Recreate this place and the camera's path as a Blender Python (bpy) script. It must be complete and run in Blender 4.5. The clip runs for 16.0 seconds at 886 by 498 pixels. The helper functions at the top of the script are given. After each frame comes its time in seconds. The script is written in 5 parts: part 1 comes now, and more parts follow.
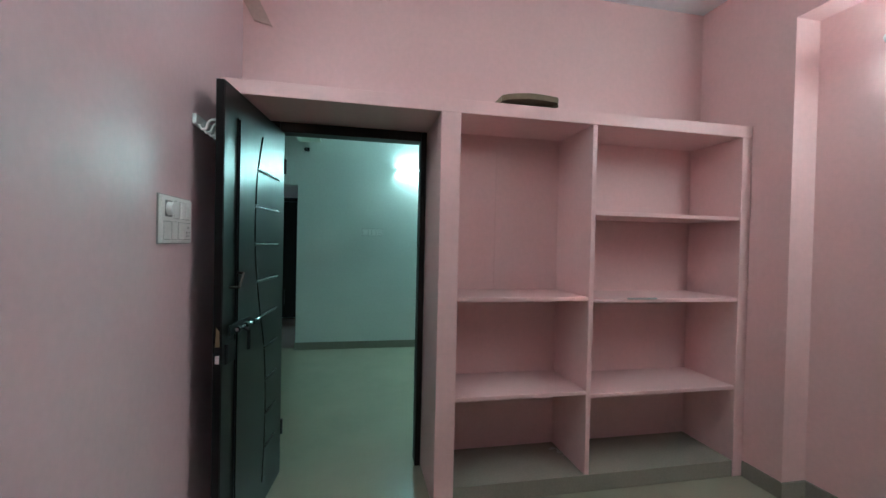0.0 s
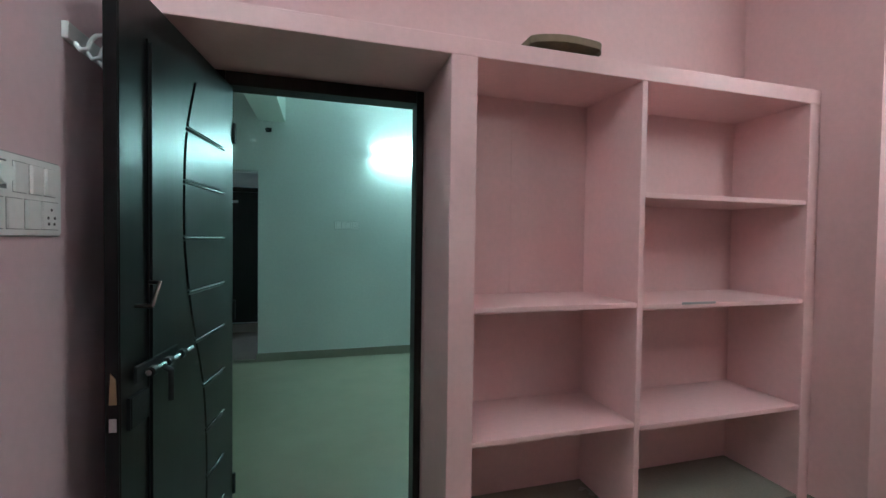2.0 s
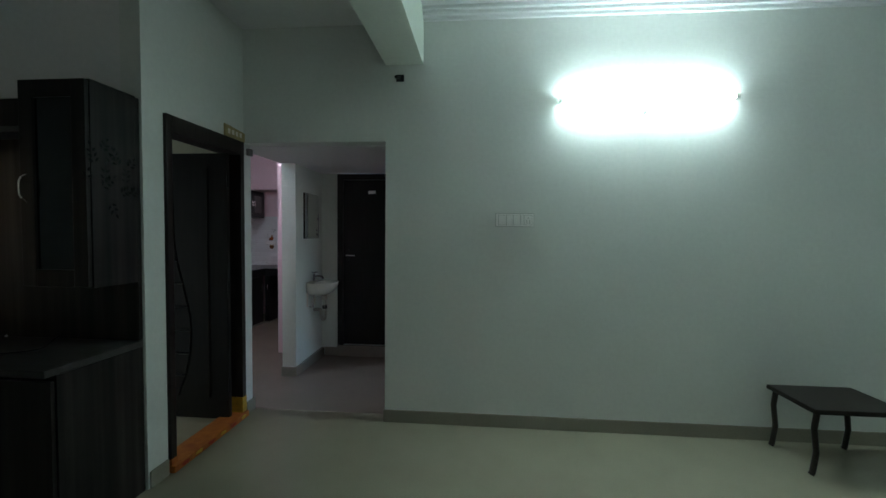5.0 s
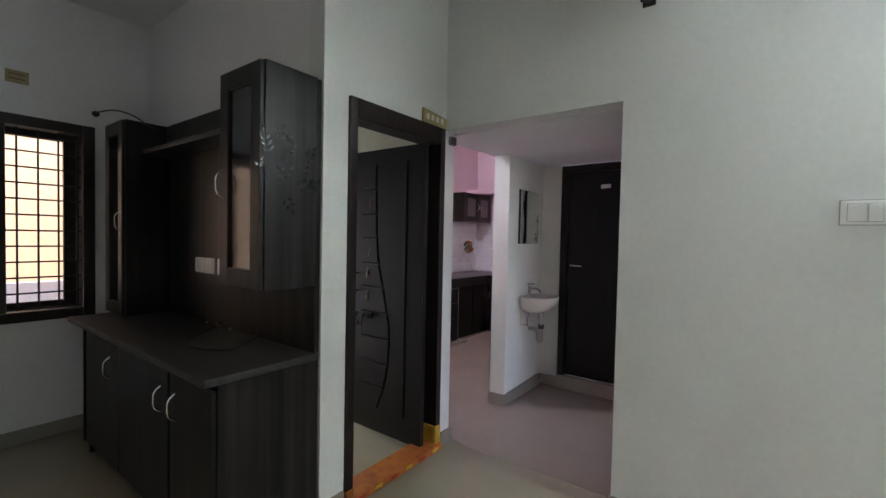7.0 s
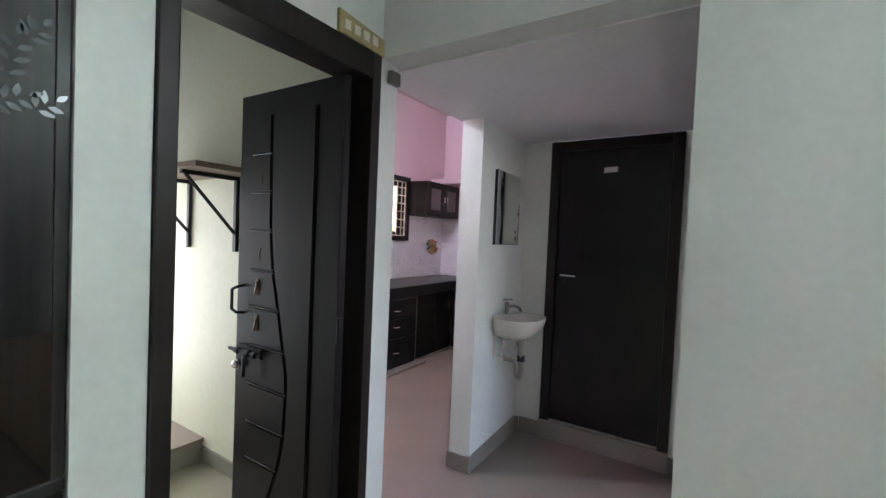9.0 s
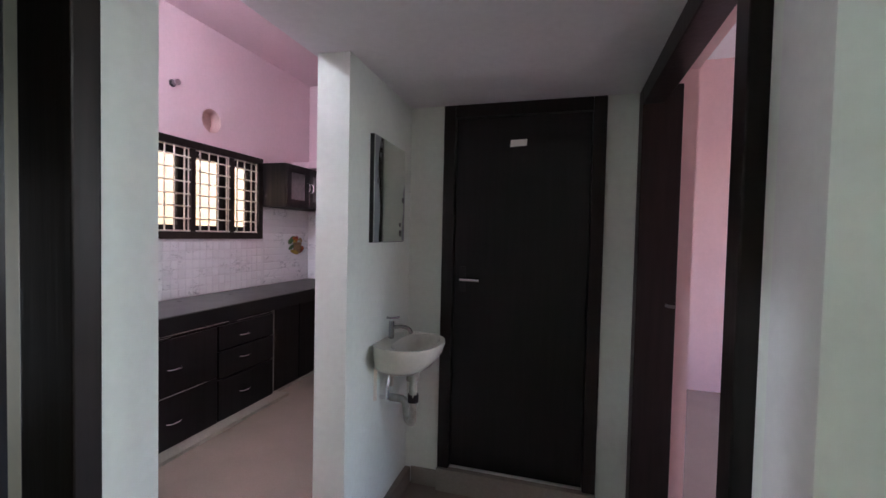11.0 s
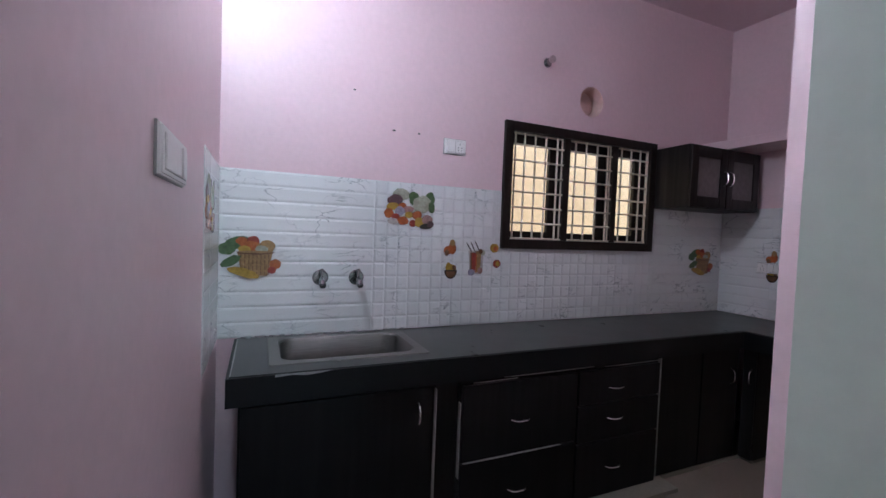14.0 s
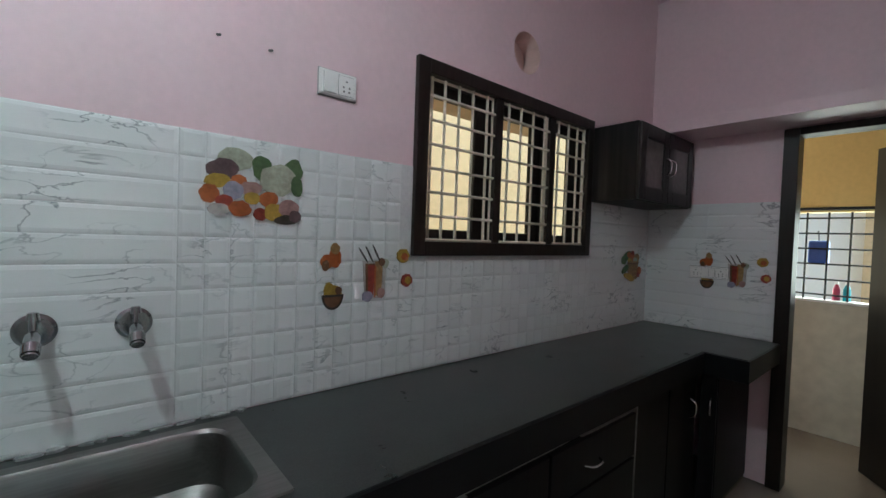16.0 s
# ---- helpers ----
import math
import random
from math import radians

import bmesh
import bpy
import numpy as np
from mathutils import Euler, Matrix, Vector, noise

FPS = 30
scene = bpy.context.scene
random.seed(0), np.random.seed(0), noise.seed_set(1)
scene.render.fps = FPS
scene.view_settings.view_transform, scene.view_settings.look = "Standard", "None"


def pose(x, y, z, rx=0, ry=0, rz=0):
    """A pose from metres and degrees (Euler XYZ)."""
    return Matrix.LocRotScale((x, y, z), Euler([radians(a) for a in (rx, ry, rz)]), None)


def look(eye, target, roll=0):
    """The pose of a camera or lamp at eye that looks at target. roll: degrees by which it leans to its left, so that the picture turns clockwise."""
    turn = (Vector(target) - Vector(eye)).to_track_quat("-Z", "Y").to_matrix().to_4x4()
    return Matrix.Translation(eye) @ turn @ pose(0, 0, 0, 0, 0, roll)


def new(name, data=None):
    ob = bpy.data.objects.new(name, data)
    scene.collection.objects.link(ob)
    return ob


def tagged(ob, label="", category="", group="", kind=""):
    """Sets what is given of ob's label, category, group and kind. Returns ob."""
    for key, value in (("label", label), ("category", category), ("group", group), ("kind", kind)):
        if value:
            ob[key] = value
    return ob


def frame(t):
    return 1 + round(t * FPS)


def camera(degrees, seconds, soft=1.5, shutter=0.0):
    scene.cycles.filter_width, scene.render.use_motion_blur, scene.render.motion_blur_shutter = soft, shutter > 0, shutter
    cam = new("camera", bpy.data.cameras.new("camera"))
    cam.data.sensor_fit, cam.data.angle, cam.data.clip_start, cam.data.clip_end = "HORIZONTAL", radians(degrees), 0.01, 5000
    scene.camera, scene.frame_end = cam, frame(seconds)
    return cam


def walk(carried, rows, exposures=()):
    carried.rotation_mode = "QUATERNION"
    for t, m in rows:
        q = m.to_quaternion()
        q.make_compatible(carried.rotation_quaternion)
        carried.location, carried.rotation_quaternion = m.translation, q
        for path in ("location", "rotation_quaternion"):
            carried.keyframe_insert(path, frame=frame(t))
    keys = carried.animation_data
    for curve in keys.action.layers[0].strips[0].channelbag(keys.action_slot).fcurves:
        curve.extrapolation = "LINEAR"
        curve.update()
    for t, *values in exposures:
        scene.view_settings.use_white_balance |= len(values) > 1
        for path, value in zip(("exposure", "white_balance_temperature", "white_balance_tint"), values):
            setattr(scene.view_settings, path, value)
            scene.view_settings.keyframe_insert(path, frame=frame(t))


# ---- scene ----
cam = camera(92.8, 16.0)
METRES, EYE, TILT, LEAN, TURN = 7.73, 1.45, 0.0, 0.0, -11.8
ROWS = [
    (0.0, 0.0, 0.0, 0.0, 0.02, -0.82, -1.27),
    (0.5, 0.0039, 0.0043, 0.0003, -3.96, -0.66, -1.3),
    (1.0, 0.0011, 0.0178, 0.001, -9.93, -0.38, -1.16),
    (1.5, -0.0125, 0.0393, -0.0014, -10.69, -0.89, -1.04),
    (2.0, -0.0214, 0.0794, -0.0022, -4.06, -1.41, -0.76),
    (2.5, -0.0332, 0.1256, -0.0039, 3.28, -1.45, -0.8),
    (3.0, -0.0464, 0.1723, -0.0007, 6.54, -1.39, -1.0),
    (5.3, -0.0709, 0.3500, 0.0034, 22.12, -2.35, -0.2),
    (5.5, -0.0692, 0.3627, -0.0017, 26.63, -2.11, -0.33),
    (6.0, -0.0862, 0.3881, -0.0019, 34.61, -2.37, -0.87),
    (6.5, -0.1016, 0.4093, 0.0002, 42.02, -2.07, -1.11),
    (7.0, -0.1138, 0.4377, -0.0007, 48.43, -1.61, -1.17),
    (7.5, -0.1264, 0.4635, -0.0024, 51.3, -1.76, -1.71),
    (8.0, -0.1561, 0.4895, -0.0012, 50.58, -2.02, -2.22),
    (8.5, -0.1809, 0.514, -0.0025, 48.12, -1.94, -2.48),
    (9.0, -0.2043, 0.546, -0.0016, 44.43, -1.68, -2.43),
    (9.5, -0.2268, 0.5696, -0.0032, 37.79, -1.5, -2.44),
    (9.7, -0.2394, 0.5779, -0.0053, 34.04, -0.77, -2.0),
    (10.7, -0.2641, 0.6188, -0.0020, 28.0, -1.7, -1.3),
    (11.8, -0.2923, 0.6630, -0.0009, 31.00, -2.35, -0.3),
    (12.0, -0.3008, 0.6694, 0.0002, 35.89, -2.53, -0.43),
    (12.5, -0.3178, 0.6853, -0.0004, 49.86, -2.64, -0.23),
    (13.0, -0.3326, 0.708, 0.0018, 63.66, -2.05, -0.74),
    (13.5, -0.3520, 0.7216, 0.0012, 74.28, -2.1, -1.45),
    (14.0, -0.3795, 0.7290, -0.0004, 78.39, -2.15, -2.16),
    (14.5, -0.4117, 0.7367, -0.0021, 79.33, -2.44, -2.44),
    (15.0, -0.4446, 0.752, -0.0003, 78.92, -2.46, -2.36),
    (15.5, -0.4744, 0.7564, -0.0018, 74.35, -2.01, -2.23),
    (16.0, -0.5078, 0.7538, -0.0008, 61.48, -1.57, -2.02),
]
EXPOSURES = [(0.0, 1.35, 4700, -25), (1.0, 1.2, 4700, -25), (2.0, 1.38, 4750, -23), (3.0, 1.5, 5150, -14), (4.3, 1.2, 5800, -2), (5.5, 1.02, 5650, 6), (6.5, 1.85, 6100, 22), (7.0, 2.38, 6250, 25), (8.0, 2.65, 6250, 23), (9.0, 2.7, 6000, 18), (9.5, 2.55, 5950, 17), (12.0, 2.45, 6150, 19), (13.0, 1.95, 5750, 8), (14.5, 1.42, 5600, 1), (15.0, 1.42, 5600, -8), (15.5, 1.42, 5600, -15), (16.0, 1.3, 5850, -12)]
walk(cam, [(t, pose(0, 0, EYE, TILT, LEAN, TURN) @ pose(METRES * x, METRES * y, METRES * z, 90 + pitch, roll, yaw)) for t, x, y, z, yaw, pitch, roll in ROWS], EXPOSURES)

# ---- world, sun ----
world = bpy.data.worlds.new("sky_world")
scene.world = world
world.use_nodes = True
wn = world.node_tree.nodes
wl = world.node_tree.links
sky = wn.new("ShaderNodeTexSky")
sky.sky_type = 'NISHITA'
sky.sun_disc = False
sky.sun_elevation = radians(58)
sky.sun_rotation = radians(90)
wl.new(sky.outputs[0], wn["Background"].inputs[0])
wn["Background"].inputs[1].default_value = 0.18
sun = new("sun", bpy.data.lights.new("sun", 'SUN'))
sun.data.energy = 1.8
sun.data.angle = radians(0.5)
sun.data.color = (1.0, 0.95, 0.86)
sun.matrix_world = look((20, 0, 32), (0, 0, 0))


# ---- materials ----
def nodes_of(name):
    m = bpy.data.materials.new(name)
    m.use_nodes = True
    nt = m.node_tree
    return m, nt, nt.nodes["Principled BSDF"]


def material(name, colour, rough=0.5, metal=0.0, grain=60.0, vary=0.12, patch=1.2, bump=0.15, stretch=(1, 1, 1), spec=0.5, coat=0.0, dark=None, band=0.0):
    """A surface with a broad and a fine variation of its colour and a fine relief."""
    m, nt, p = nodes_of(name)
    n, l = nt.nodes, nt.links
    tc = n.new("ShaderNodeTexCoord")
    geo = n.new("ShaderNodeNewGeometry")
    mp = n.new("ShaderNodeMapping")
    mp.inputs["Scale"].default_value = stretch
    l.new(geo.outputs["Position"], mp.inputs[0])
    big = n.new("ShaderNodeTexNoise")
    big.inputs["Scale"].default_value = patch
    big.inputs["Detail"].default_value = 5
    big.inputs["Roughness"].default_value = 0.6
    fine = n.new("ShaderNodeTexNoise")
    fine.inputs["Scale"].default_value = grain
    fine.inputs["Detail"].default_value = 6
    l.new(geo.outputs["Position"], big.inputs[0])
    l.new(mp.outputs[0], fine.inputs[0])
    mix = n.new("ShaderNodeMath")
    mix.operation = 'ADD'
    l.new(big.outputs[0], mix.inputs[0])
    l.new(fine.outputs[0], mix.inputs[1])
    ramp = n.new("ShaderNodeMapRange")
    ramp.inputs[1].default_value, ramp.inputs[2].default_value = 0.7, 1.3
    ramp.inputs[3].default_value, ramp.inputs[4].default_value = 0.0, 1.0
    l.new(mix.outputs[0], ramp.inputs[0])
    cm = n.new("ShaderNodeMix")
    cm.data_type = 'RGBA'
    c = Vector(colour)
    d = Vector(dark) if dark else c * (1 - vary)
    hi = c if dark else c * (1 + vary * 0.5)
    cm.inputs[6].default_value = (*d, 1)
    cm.inputs[7].default_value = (*[min(v, 1) for v in hi], 1)
    l.new(ramp.outputs[0], cm.inputs[0])
    if band:
        strips = n.new("ShaderNodeTexNoise")
        strips.inputs["Scale"].default_value = band
        strips.inputs["Detail"].default_value = 3
        sm = n.new("ShaderNodeMapping")
        sm.inputs["Scale"].default_value = (1, 1, 0.015)
        l.new(geo.outputs["Position"], sm.inputs[0])
        l.new(sm.outputs[0], strips.inputs[0])
        sr = n.new("ShaderNodeMapRange")
        sr.inputs[1].default_value, sr.inputs[2].default_value = 0.35, 0.66
        sr.inputs[3].default_value, sr.inputs[4].default_value = 0.5, 1.7
        l.new(strips.outputs[0], sr.inputs[0])
        hs = n.new("ShaderNodeHueSaturation")
        l.new(sr.outputs[0], hs.inputs["Value"])
        l.new(cm.outputs[2], hs.inputs["Color"])
        l.new(hs.outputs[0], p.inputs["Base Color"])
    else:
        l.new(cm.outputs[2], p.inputs["Base Color"])
    rr = n.new("ShaderNodeMapRange")
    rr.inputs[3].default_value, rr.inputs[4].default_value = max(rough - 0.07, 0.03), min(rough + 0.07, 1)
    l.new(big.outputs[0], rr.inputs[0])
    l.new(rr.outputs[0], p.inputs["Roughness"])
    p.inputs["Metallic"].default_value = metal
    p.inputs["Specular IOR Level"].default_value = spec
    p.inputs["Coat Weight"].default_value = coat
    p.inputs["Coat Roughness"].default_value = 0.12
    if bump:
        b = n.new("ShaderNodeBump")
        b.inputs["Strength"].default_value = bump
        b.inputs["Distance"].default_value = 0.004
        l.new(fine.outputs[0], b.inputs["Height"])
        l.new(b.outputs[0], p.inputs["Normal"])
    return m


def glow(name, colour, strength):
    m, nt, p = nodes_of(name)
    p.inputs["Base Color"].default_value = (0.8, 0.8, 0.8, 1)
    p.inputs["Emission Color"].default_value = (*colour, 1)
    p.inputs["Emission Strength"].default_value = strength
    return m


PINK = material("pink_wall_paint", (0.78, 0.53, 0.52), 0.5, grain=35, vary=0.05, bump=0.10)
PINK_K = material("lilac_pink_wall_paint", (0.80, 0.62, 0.66), 0.42, grain=35, vary=0.05, bump=0.10)
MAUVE = material("pale_mauve_wall_paint", (0.73, 0.55, 0.58), 0.42, grain=35, vary=0.05, bump=0.10)
SAGE = material("pale_green_wall_paint", (0.75, 0.765, 0.74), 0.45, grain=35, vary=0.05, bump=0.10)
SAGE_W = material("white_green_wall_paint", (0.77, 0.82, 0.745), 0.5, grain=35, vary=0.05, bump=0.10)
WHITE = material("white_wall_paint", (0.82, 0.81, 0.82), 0.6, grain=35, vary=0.05, bump=0.10)
CEIL = material("white_ceiling_paint", (0.84, 0.84, 0.85), 0.8, grain=30, vary=0.04, bump=0.08)
YELLOW = material("pale_yellow_wall_paint", (0.74, 0.74, 0.57), 0.6, grain=35, vary=0.06, bump=0.10)
TILE_F = material("vitrified_floor_tile", (0.33, 0.30, 0.225), 0.16, grain=120, vary=0.10, patch=2.5, bump=0.0)
TILE_K = material("beige_kitchen_floor_tile", (0.265, 0.22, 0.178), 0.22, grain=120, vary=0.10, patch=2.5, bump=0.0)
SKIRT = material("grey_beige_skirting_tile", (0.30, 0.28, 0.23), 0.25, grain=90, vary=0.12, bump=0.02)
DOOR = material("black_brown_door_polish", (0.011, 0.0095, 0.0095), 0.30, grain=45, vary=0.4, bump=0.03, stretch=(1, 1, 0.06), spec=0.3)
DOOR_BEAD = material("glossy_door_bead", (0.014, 0.012, 0.012), 0.22, grain=45, vary=0.2, bump=0.0)
BRONZE = material("dark_bronze_metal", (0.10, 0.085, 0.075), 0.35, 1.0, grain=80, vary=0.25, bump=0)
DULLCHROME = material("dull_chrome", (0.36, 0.36, 0.37), 0.2, 1.0, grain=80, vary=0.2, bump=0)
PLATE_GAP = material("dark_plate_gap", (0.20, 0.20, 0.20), 0.6, grain=60, vary=0.1, bump=0)
# grey for the painted shadow gap of wall plates and for a shelf chip
GREY_SHADE_CHIP = material("grey_shade_and_chip", (0.36, 0.36, 0.35), 0.6, grain=60, vary=0.1, bump=0)
FRAME = material("dark_stained_timber", (0.017, 0.011, 0.009), 0.38, grain=45, vary=0.5, bump=0.25, stretch=(1, 1, 0.06), spec=0.3)
LAM = material("charcoal_wood_laminate", (0.017, 0.0140, 0.0138), 0.36, grain=30, vary=0.85, bump=0.15, stretch=(1, 1, 0.04), spec=0.25, band=16.0)
LAM_H = material("charcoal_laminate_top", (0.032, 0.030, 0.030), 0.45, grain=30, vary=0.5, bump=0.1, stretch=(0.05, 1, 1))
CHROME = material("chrome_metal", (0.80, 0.80, 0.80), 0.25, 1.0, grain=80, vary=0.15, bump=0)
STEEL = material("brushed_stainless_steel", (0.25, 0.245, 0.235), 0.42, 1.0, grain=140, vary=0.2, bump=0.05, stretch=(1, 0.06, 1))
BLACKM = material("black_iron", (0.015, 0.015, 0.016), 0.5, 0.3, grain=80, vary=0.3)
CREAM_M = material("cream_painted_iron", (0.78, 0.72, 0.60), 0.45, grain=90, vary=0.15)
PLASTIC = material("white_switch_plastic", (0.88, 0.88, 0.86), 0.35, grain=60, vary=0.05, bump=0)
GREYP = material("grey_switch_slots", (0.10, 0.10, 0.10), 0.5, grain=60, vary=0.1, bump=0)
GRANITE = material("dark_grey_granite", (0.036, 0.040, 0.039), 0.3, grain=220, vary=0.5, patch=6, bump=0.02)
SMOKED = material("smoked_glass", (0.012, 0.014, 0.018), 0.10, grain=20, vary=0.2, bump=0, spec=0.5)
CERAMIC = material("white_sanitary_ceramic", (0.72, 0.69, 0.60), 0.15, grain=40, vary=0.08, bump=0)
OUTWALL = material("cream_plaster_outside", (0.60, 0.44, 0.265), 0.8, grain=25, vary=0.15, bump=0.3)
GROUND = material("cement_ground", (0.40, 0.38, 0.34), 0.9, grain=20, vary=0.25, bump=0.3)
WOODSHELF = material("brown_plywood", (0.22, 0.15, 0.10), 0.6, grain=50, vary=0.3, stretch=(0.1, 1, 1))


# ---- mesh helpers ----
def bx(bm, xs, ys, zs, bevel=0.0):
    """A box between the given bounds, its edges rounded by bevel."""
    (x0, x1), (y0, y1), (z0, z1) = sorted(xs), sorted(ys), sorted(zs)
    r = bmesh.ops.create_cube(bm, size=1.0, matrix=Matrix.Translation(((x0 + x1) / 2, (y0 + y1) / 2, (z0 + z1) / 2)) @ Matrix.Diagonal((x1 - x0, y1 - y0, z1 - z0, 1)))
    if bevel:
        es = list({e for v in r["verts"] for e in v.link_edges})
        bmesh.ops.bevel(bm, geom=es, offset=bevel, segments=2, affect='EDGES', profile=0.6)
    return bm


def box(xs, ys, zs, bevel=0.0):
    return bx(bmesh.new(), xs, ys, zs, bevel)


def rod(bm, a, b, r, r2=None, seg=12):
    """A round bar from a to b."""
    a, b = Vector(a), Vector(b)
    d = b - a
    m = Matrix.Translation((a + b) / 2) @ d.to_track_quat('Z', 'Y').to_matrix().to_4x4()
    bmesh.ops.create_cone(bm, cap_ends=True, segments=seg, radius1=r, radius2=r if r2 is None else r2, depth=d.length, matrix=m)
    return bm


def ball(bm, c, r, sx=1, sy=1, sz=1, seg=12):
    bmesh.ops.create_uvsphere(bm, u_segments=seg, v_segments=max(6, seg * 2 // 3), radius=r, matrix=Matrix.Translation(c) @ Matrix.Diagonal((sx, sy, sz, 1)))
    return bm


def tube(bm, pts, r, seg=10):
    """A bent round bar through the points."""
    for a, b in zip(pts, pts[1:]):
        rod(bm, a, b, r, seg=seg)
    for p in pts[1:-1]:
        ball(bm, p, r * 1.01, seg=seg)
    return bm


def link(name, bm, material_, smooth=False):
    me = bpy.data.meshes.new(name)
    bmesh.ops.recalc_face_normals(bm, faces=bm.faces)
    if smooth:
        for f in bm.faces:
            f.smooth = True
        for e in bm.edges:
            if len(e.link_faces) == 2 and e.calc_face_angle(0) > radians(38):
                e.smooth = False
    bm.to_mesh(me)
    bm.free()
    me.materials.append(material_)
    return new(name, me)


def part(name, bm, material_, parent, label="", smooth=False):
    """One mesh part under a thing or under a part."""
    ob = link(name, bm, material_, smooth)
    ob.parent = parent
    if parent.parent is None:
        ob.matrix_parent_inverse = parent.matrix_world.inverted()
    return tagged(ob, label)


def thing(name, label, category, at=(0, 0, 0), group=""):
    """An empty at the base of a thing, which carries its parts."""
    e = new(name)
    e.empty_display_size = 0.05
    e.matrix_basis = Matrix.Translation(at)
    bpy.context.view_layer.update()
    return tagged(e, label, category, group)


def structure(name, bm, material_, label, category="wall", smooth=False):
    return tagged(link(name, bm, material_, smooth), label, category, kind="structure")


def boxes(*rows):
    """The union of boxes as one closed skin with shared corners."""
    cuts = [sorted({round(v, 5) for r in rows for v in r[k]}) for k in range(3)]
    dims = [len(c) - 1 for c in cuts]
    full = np.zeros([d + 2 for d in dims], dtype=bool)
    for r in rows:
        lo = [cuts[k].index(round(min(r[k]), 5)) + 1 for k in range(3)]
        hi = [cuts[k].index(round(max(r[k]), 5)) + 1 for k in range(3)]
        full[lo[0]:hi[0], lo[1]:hi[1], lo[2]:hi[2]] = True
    bm = bmesh.new()
    seen = {}

    def vert(i):
        if i not in seen:
            seen[i] = bm.verts.new([cuts[k][i[k]] for k in range(3)])
        return seen[i]

    for cell in np.argwhere(full):
        for k in range(3):
            for s in (-1, 1):
                near = cell.copy()
                near[k] += s
                if full[tuple(near)]:
                    continue
                base = [int(v) - 1 for v in cell]
                base[k] += (s + 1) // 2
                a, b = [(1, 2), (2, 0), (0, 1)][k]
                ring = []
                for da, db in ((0, 0), (1, 0), (1, 1), (0, 1)):
                    c = list(base)
                    c[a] += da
                    c[b] += db
                    ring.append(vert(tuple(c)))
                bm.faces.new(ring if s > 0 else ring[::-1])
    bmesh.ops.dissolve_limit(bm, angle_limit=0.01, verts=bm.verts, edges=bm.edges)
    return bm


def glass_material(name, tint, rough):
    m, nt, p = nodes_of(name)
    p.inputs["Base Color"].default_value = (*tint, 1)
    p.inputs["Transmission Weight"].default_value = 1.0
    p.inputs["Roughness"].default_value = rough
    p.inputs["IOR"].default_value = 1.05
    return m


GLASS = glass_material("window_glass", (0.97, 0.97, 0.94), 0.02)
TUBE_L, TUBE_B, TUBE_W, BULB_K = 61.0, 45.0, 28.0, 205.0

# ---- large structure ----
TOP = 3.30
structure("floor_bedroom", boxes(((-0.66, 2.63), (-2.0, 2.66), (-0.1, 0))), TILE_F, "glossy grey-beige vitrified tile floor of the bedroom", "floor")
structure("floor_living", boxes(((-4.09, 3.2), (2.66, 5.80), (-0.1, 0)), ((-1.90, -0.745), (5.80, 5.93), (-0.1, 0))), TILE_F, "glossy grey-beige vitrified tile floor of the living room", "floor")
structure("floor_kitchen", boxes(((-2.035, -0.60), (5.93, 7.60), (-0.1, 0.002)), ((-4.06, -2.035), (5.925, 9.80), (-0.1, 0.002))), TILE_K, "beige tiled floor of passage and kitchen", "floor")
# bedroom
structure("wall_bedroom_west", boxes(((-0.94, -0.66), (-2.0, 2.66), (0, TOP))), MAUVE, "smooth pale mauve painted bedroom wall")
structure("wall_bedroom_north", boxes(((-0.94, -0.53), (2.66, 2.86), (0, TOP)), ((0.443, 2.75), (2.66, 2.86), (0, TOP)), ((-0.53, 0.443), (2.66, 2.86), (2.16, TOP))), PINK, "pink painted wall above the built-in shelves")
structure("wall_bedroom_east", boxes(((2.63, 2.75), (-2.0, 2.66), (0, TOP)), ((2.46, 2.63), (1.98, 2.66), (0, TOP)), ((2.46, 2.63), (-2.0, 1.98), (2.79, TOP))), PINK, "pink painted wall with a column and a deep beam")
structure("wall_bedroom_south", boxes(((-0.94, 2.75), (-2.12, -2.0), (0, TOP))), PINK, "plain pink painted wall")
structure("ceiling_bedroom", boxes(((-0.94, 2.75), (-2.12, 2.66), (3.15, TOP))), CEIL, "white painted bedroom ceiling", "ceiling")
# living room
structure("wall_living_south", boxes(((-4.3, -0.94), (2.74, 2.86), (0, TOP)), ((2.75, 3.32), (2.74, 2.86), (0, TOP))), SAGE, "plain pale green wall")
structure("wall_living_skin", boxes(((-0.94, -0.53), (2.863, 2.875), (0, 3.12)), ((0.443, 2.75), (2.863, 2.875), (0, 3.12)), ((-0.53, 0.443), (2.863, 2.875), (2.16, 3.12))), SAGE, "pale green paint skin on the living room side")
structure("wall_living_east", boxes(((3.2, 3.32), (2.86, 5.93), (0, TOP))), SAGE, "plain pale green wall")
structure("wall_living_north", boxes(((-0.745, 3.32), (5.80, 5.93), (0, TOP)), ((-1.88, -0.745), (5.80, 5.93), (2.165, TOP))), SAGE, "pale green living room wall with the passage opening")
structure("wall_main_door", boxes(((-2.0, -1.88), (4.80, 4.955), (0, TOP)), ((-2.0, -1.88), (4.955, 5.78), (2.165, TOP))), SAGE, "pale green wall round the dark door")
structure("wall_tv", boxes(((-4.09, -2.0), (4.80, 4.92), (0, TOP))), WHITE, "white painted wall behind the TV cabinet")
W0, W1 = 3.10, 4.455
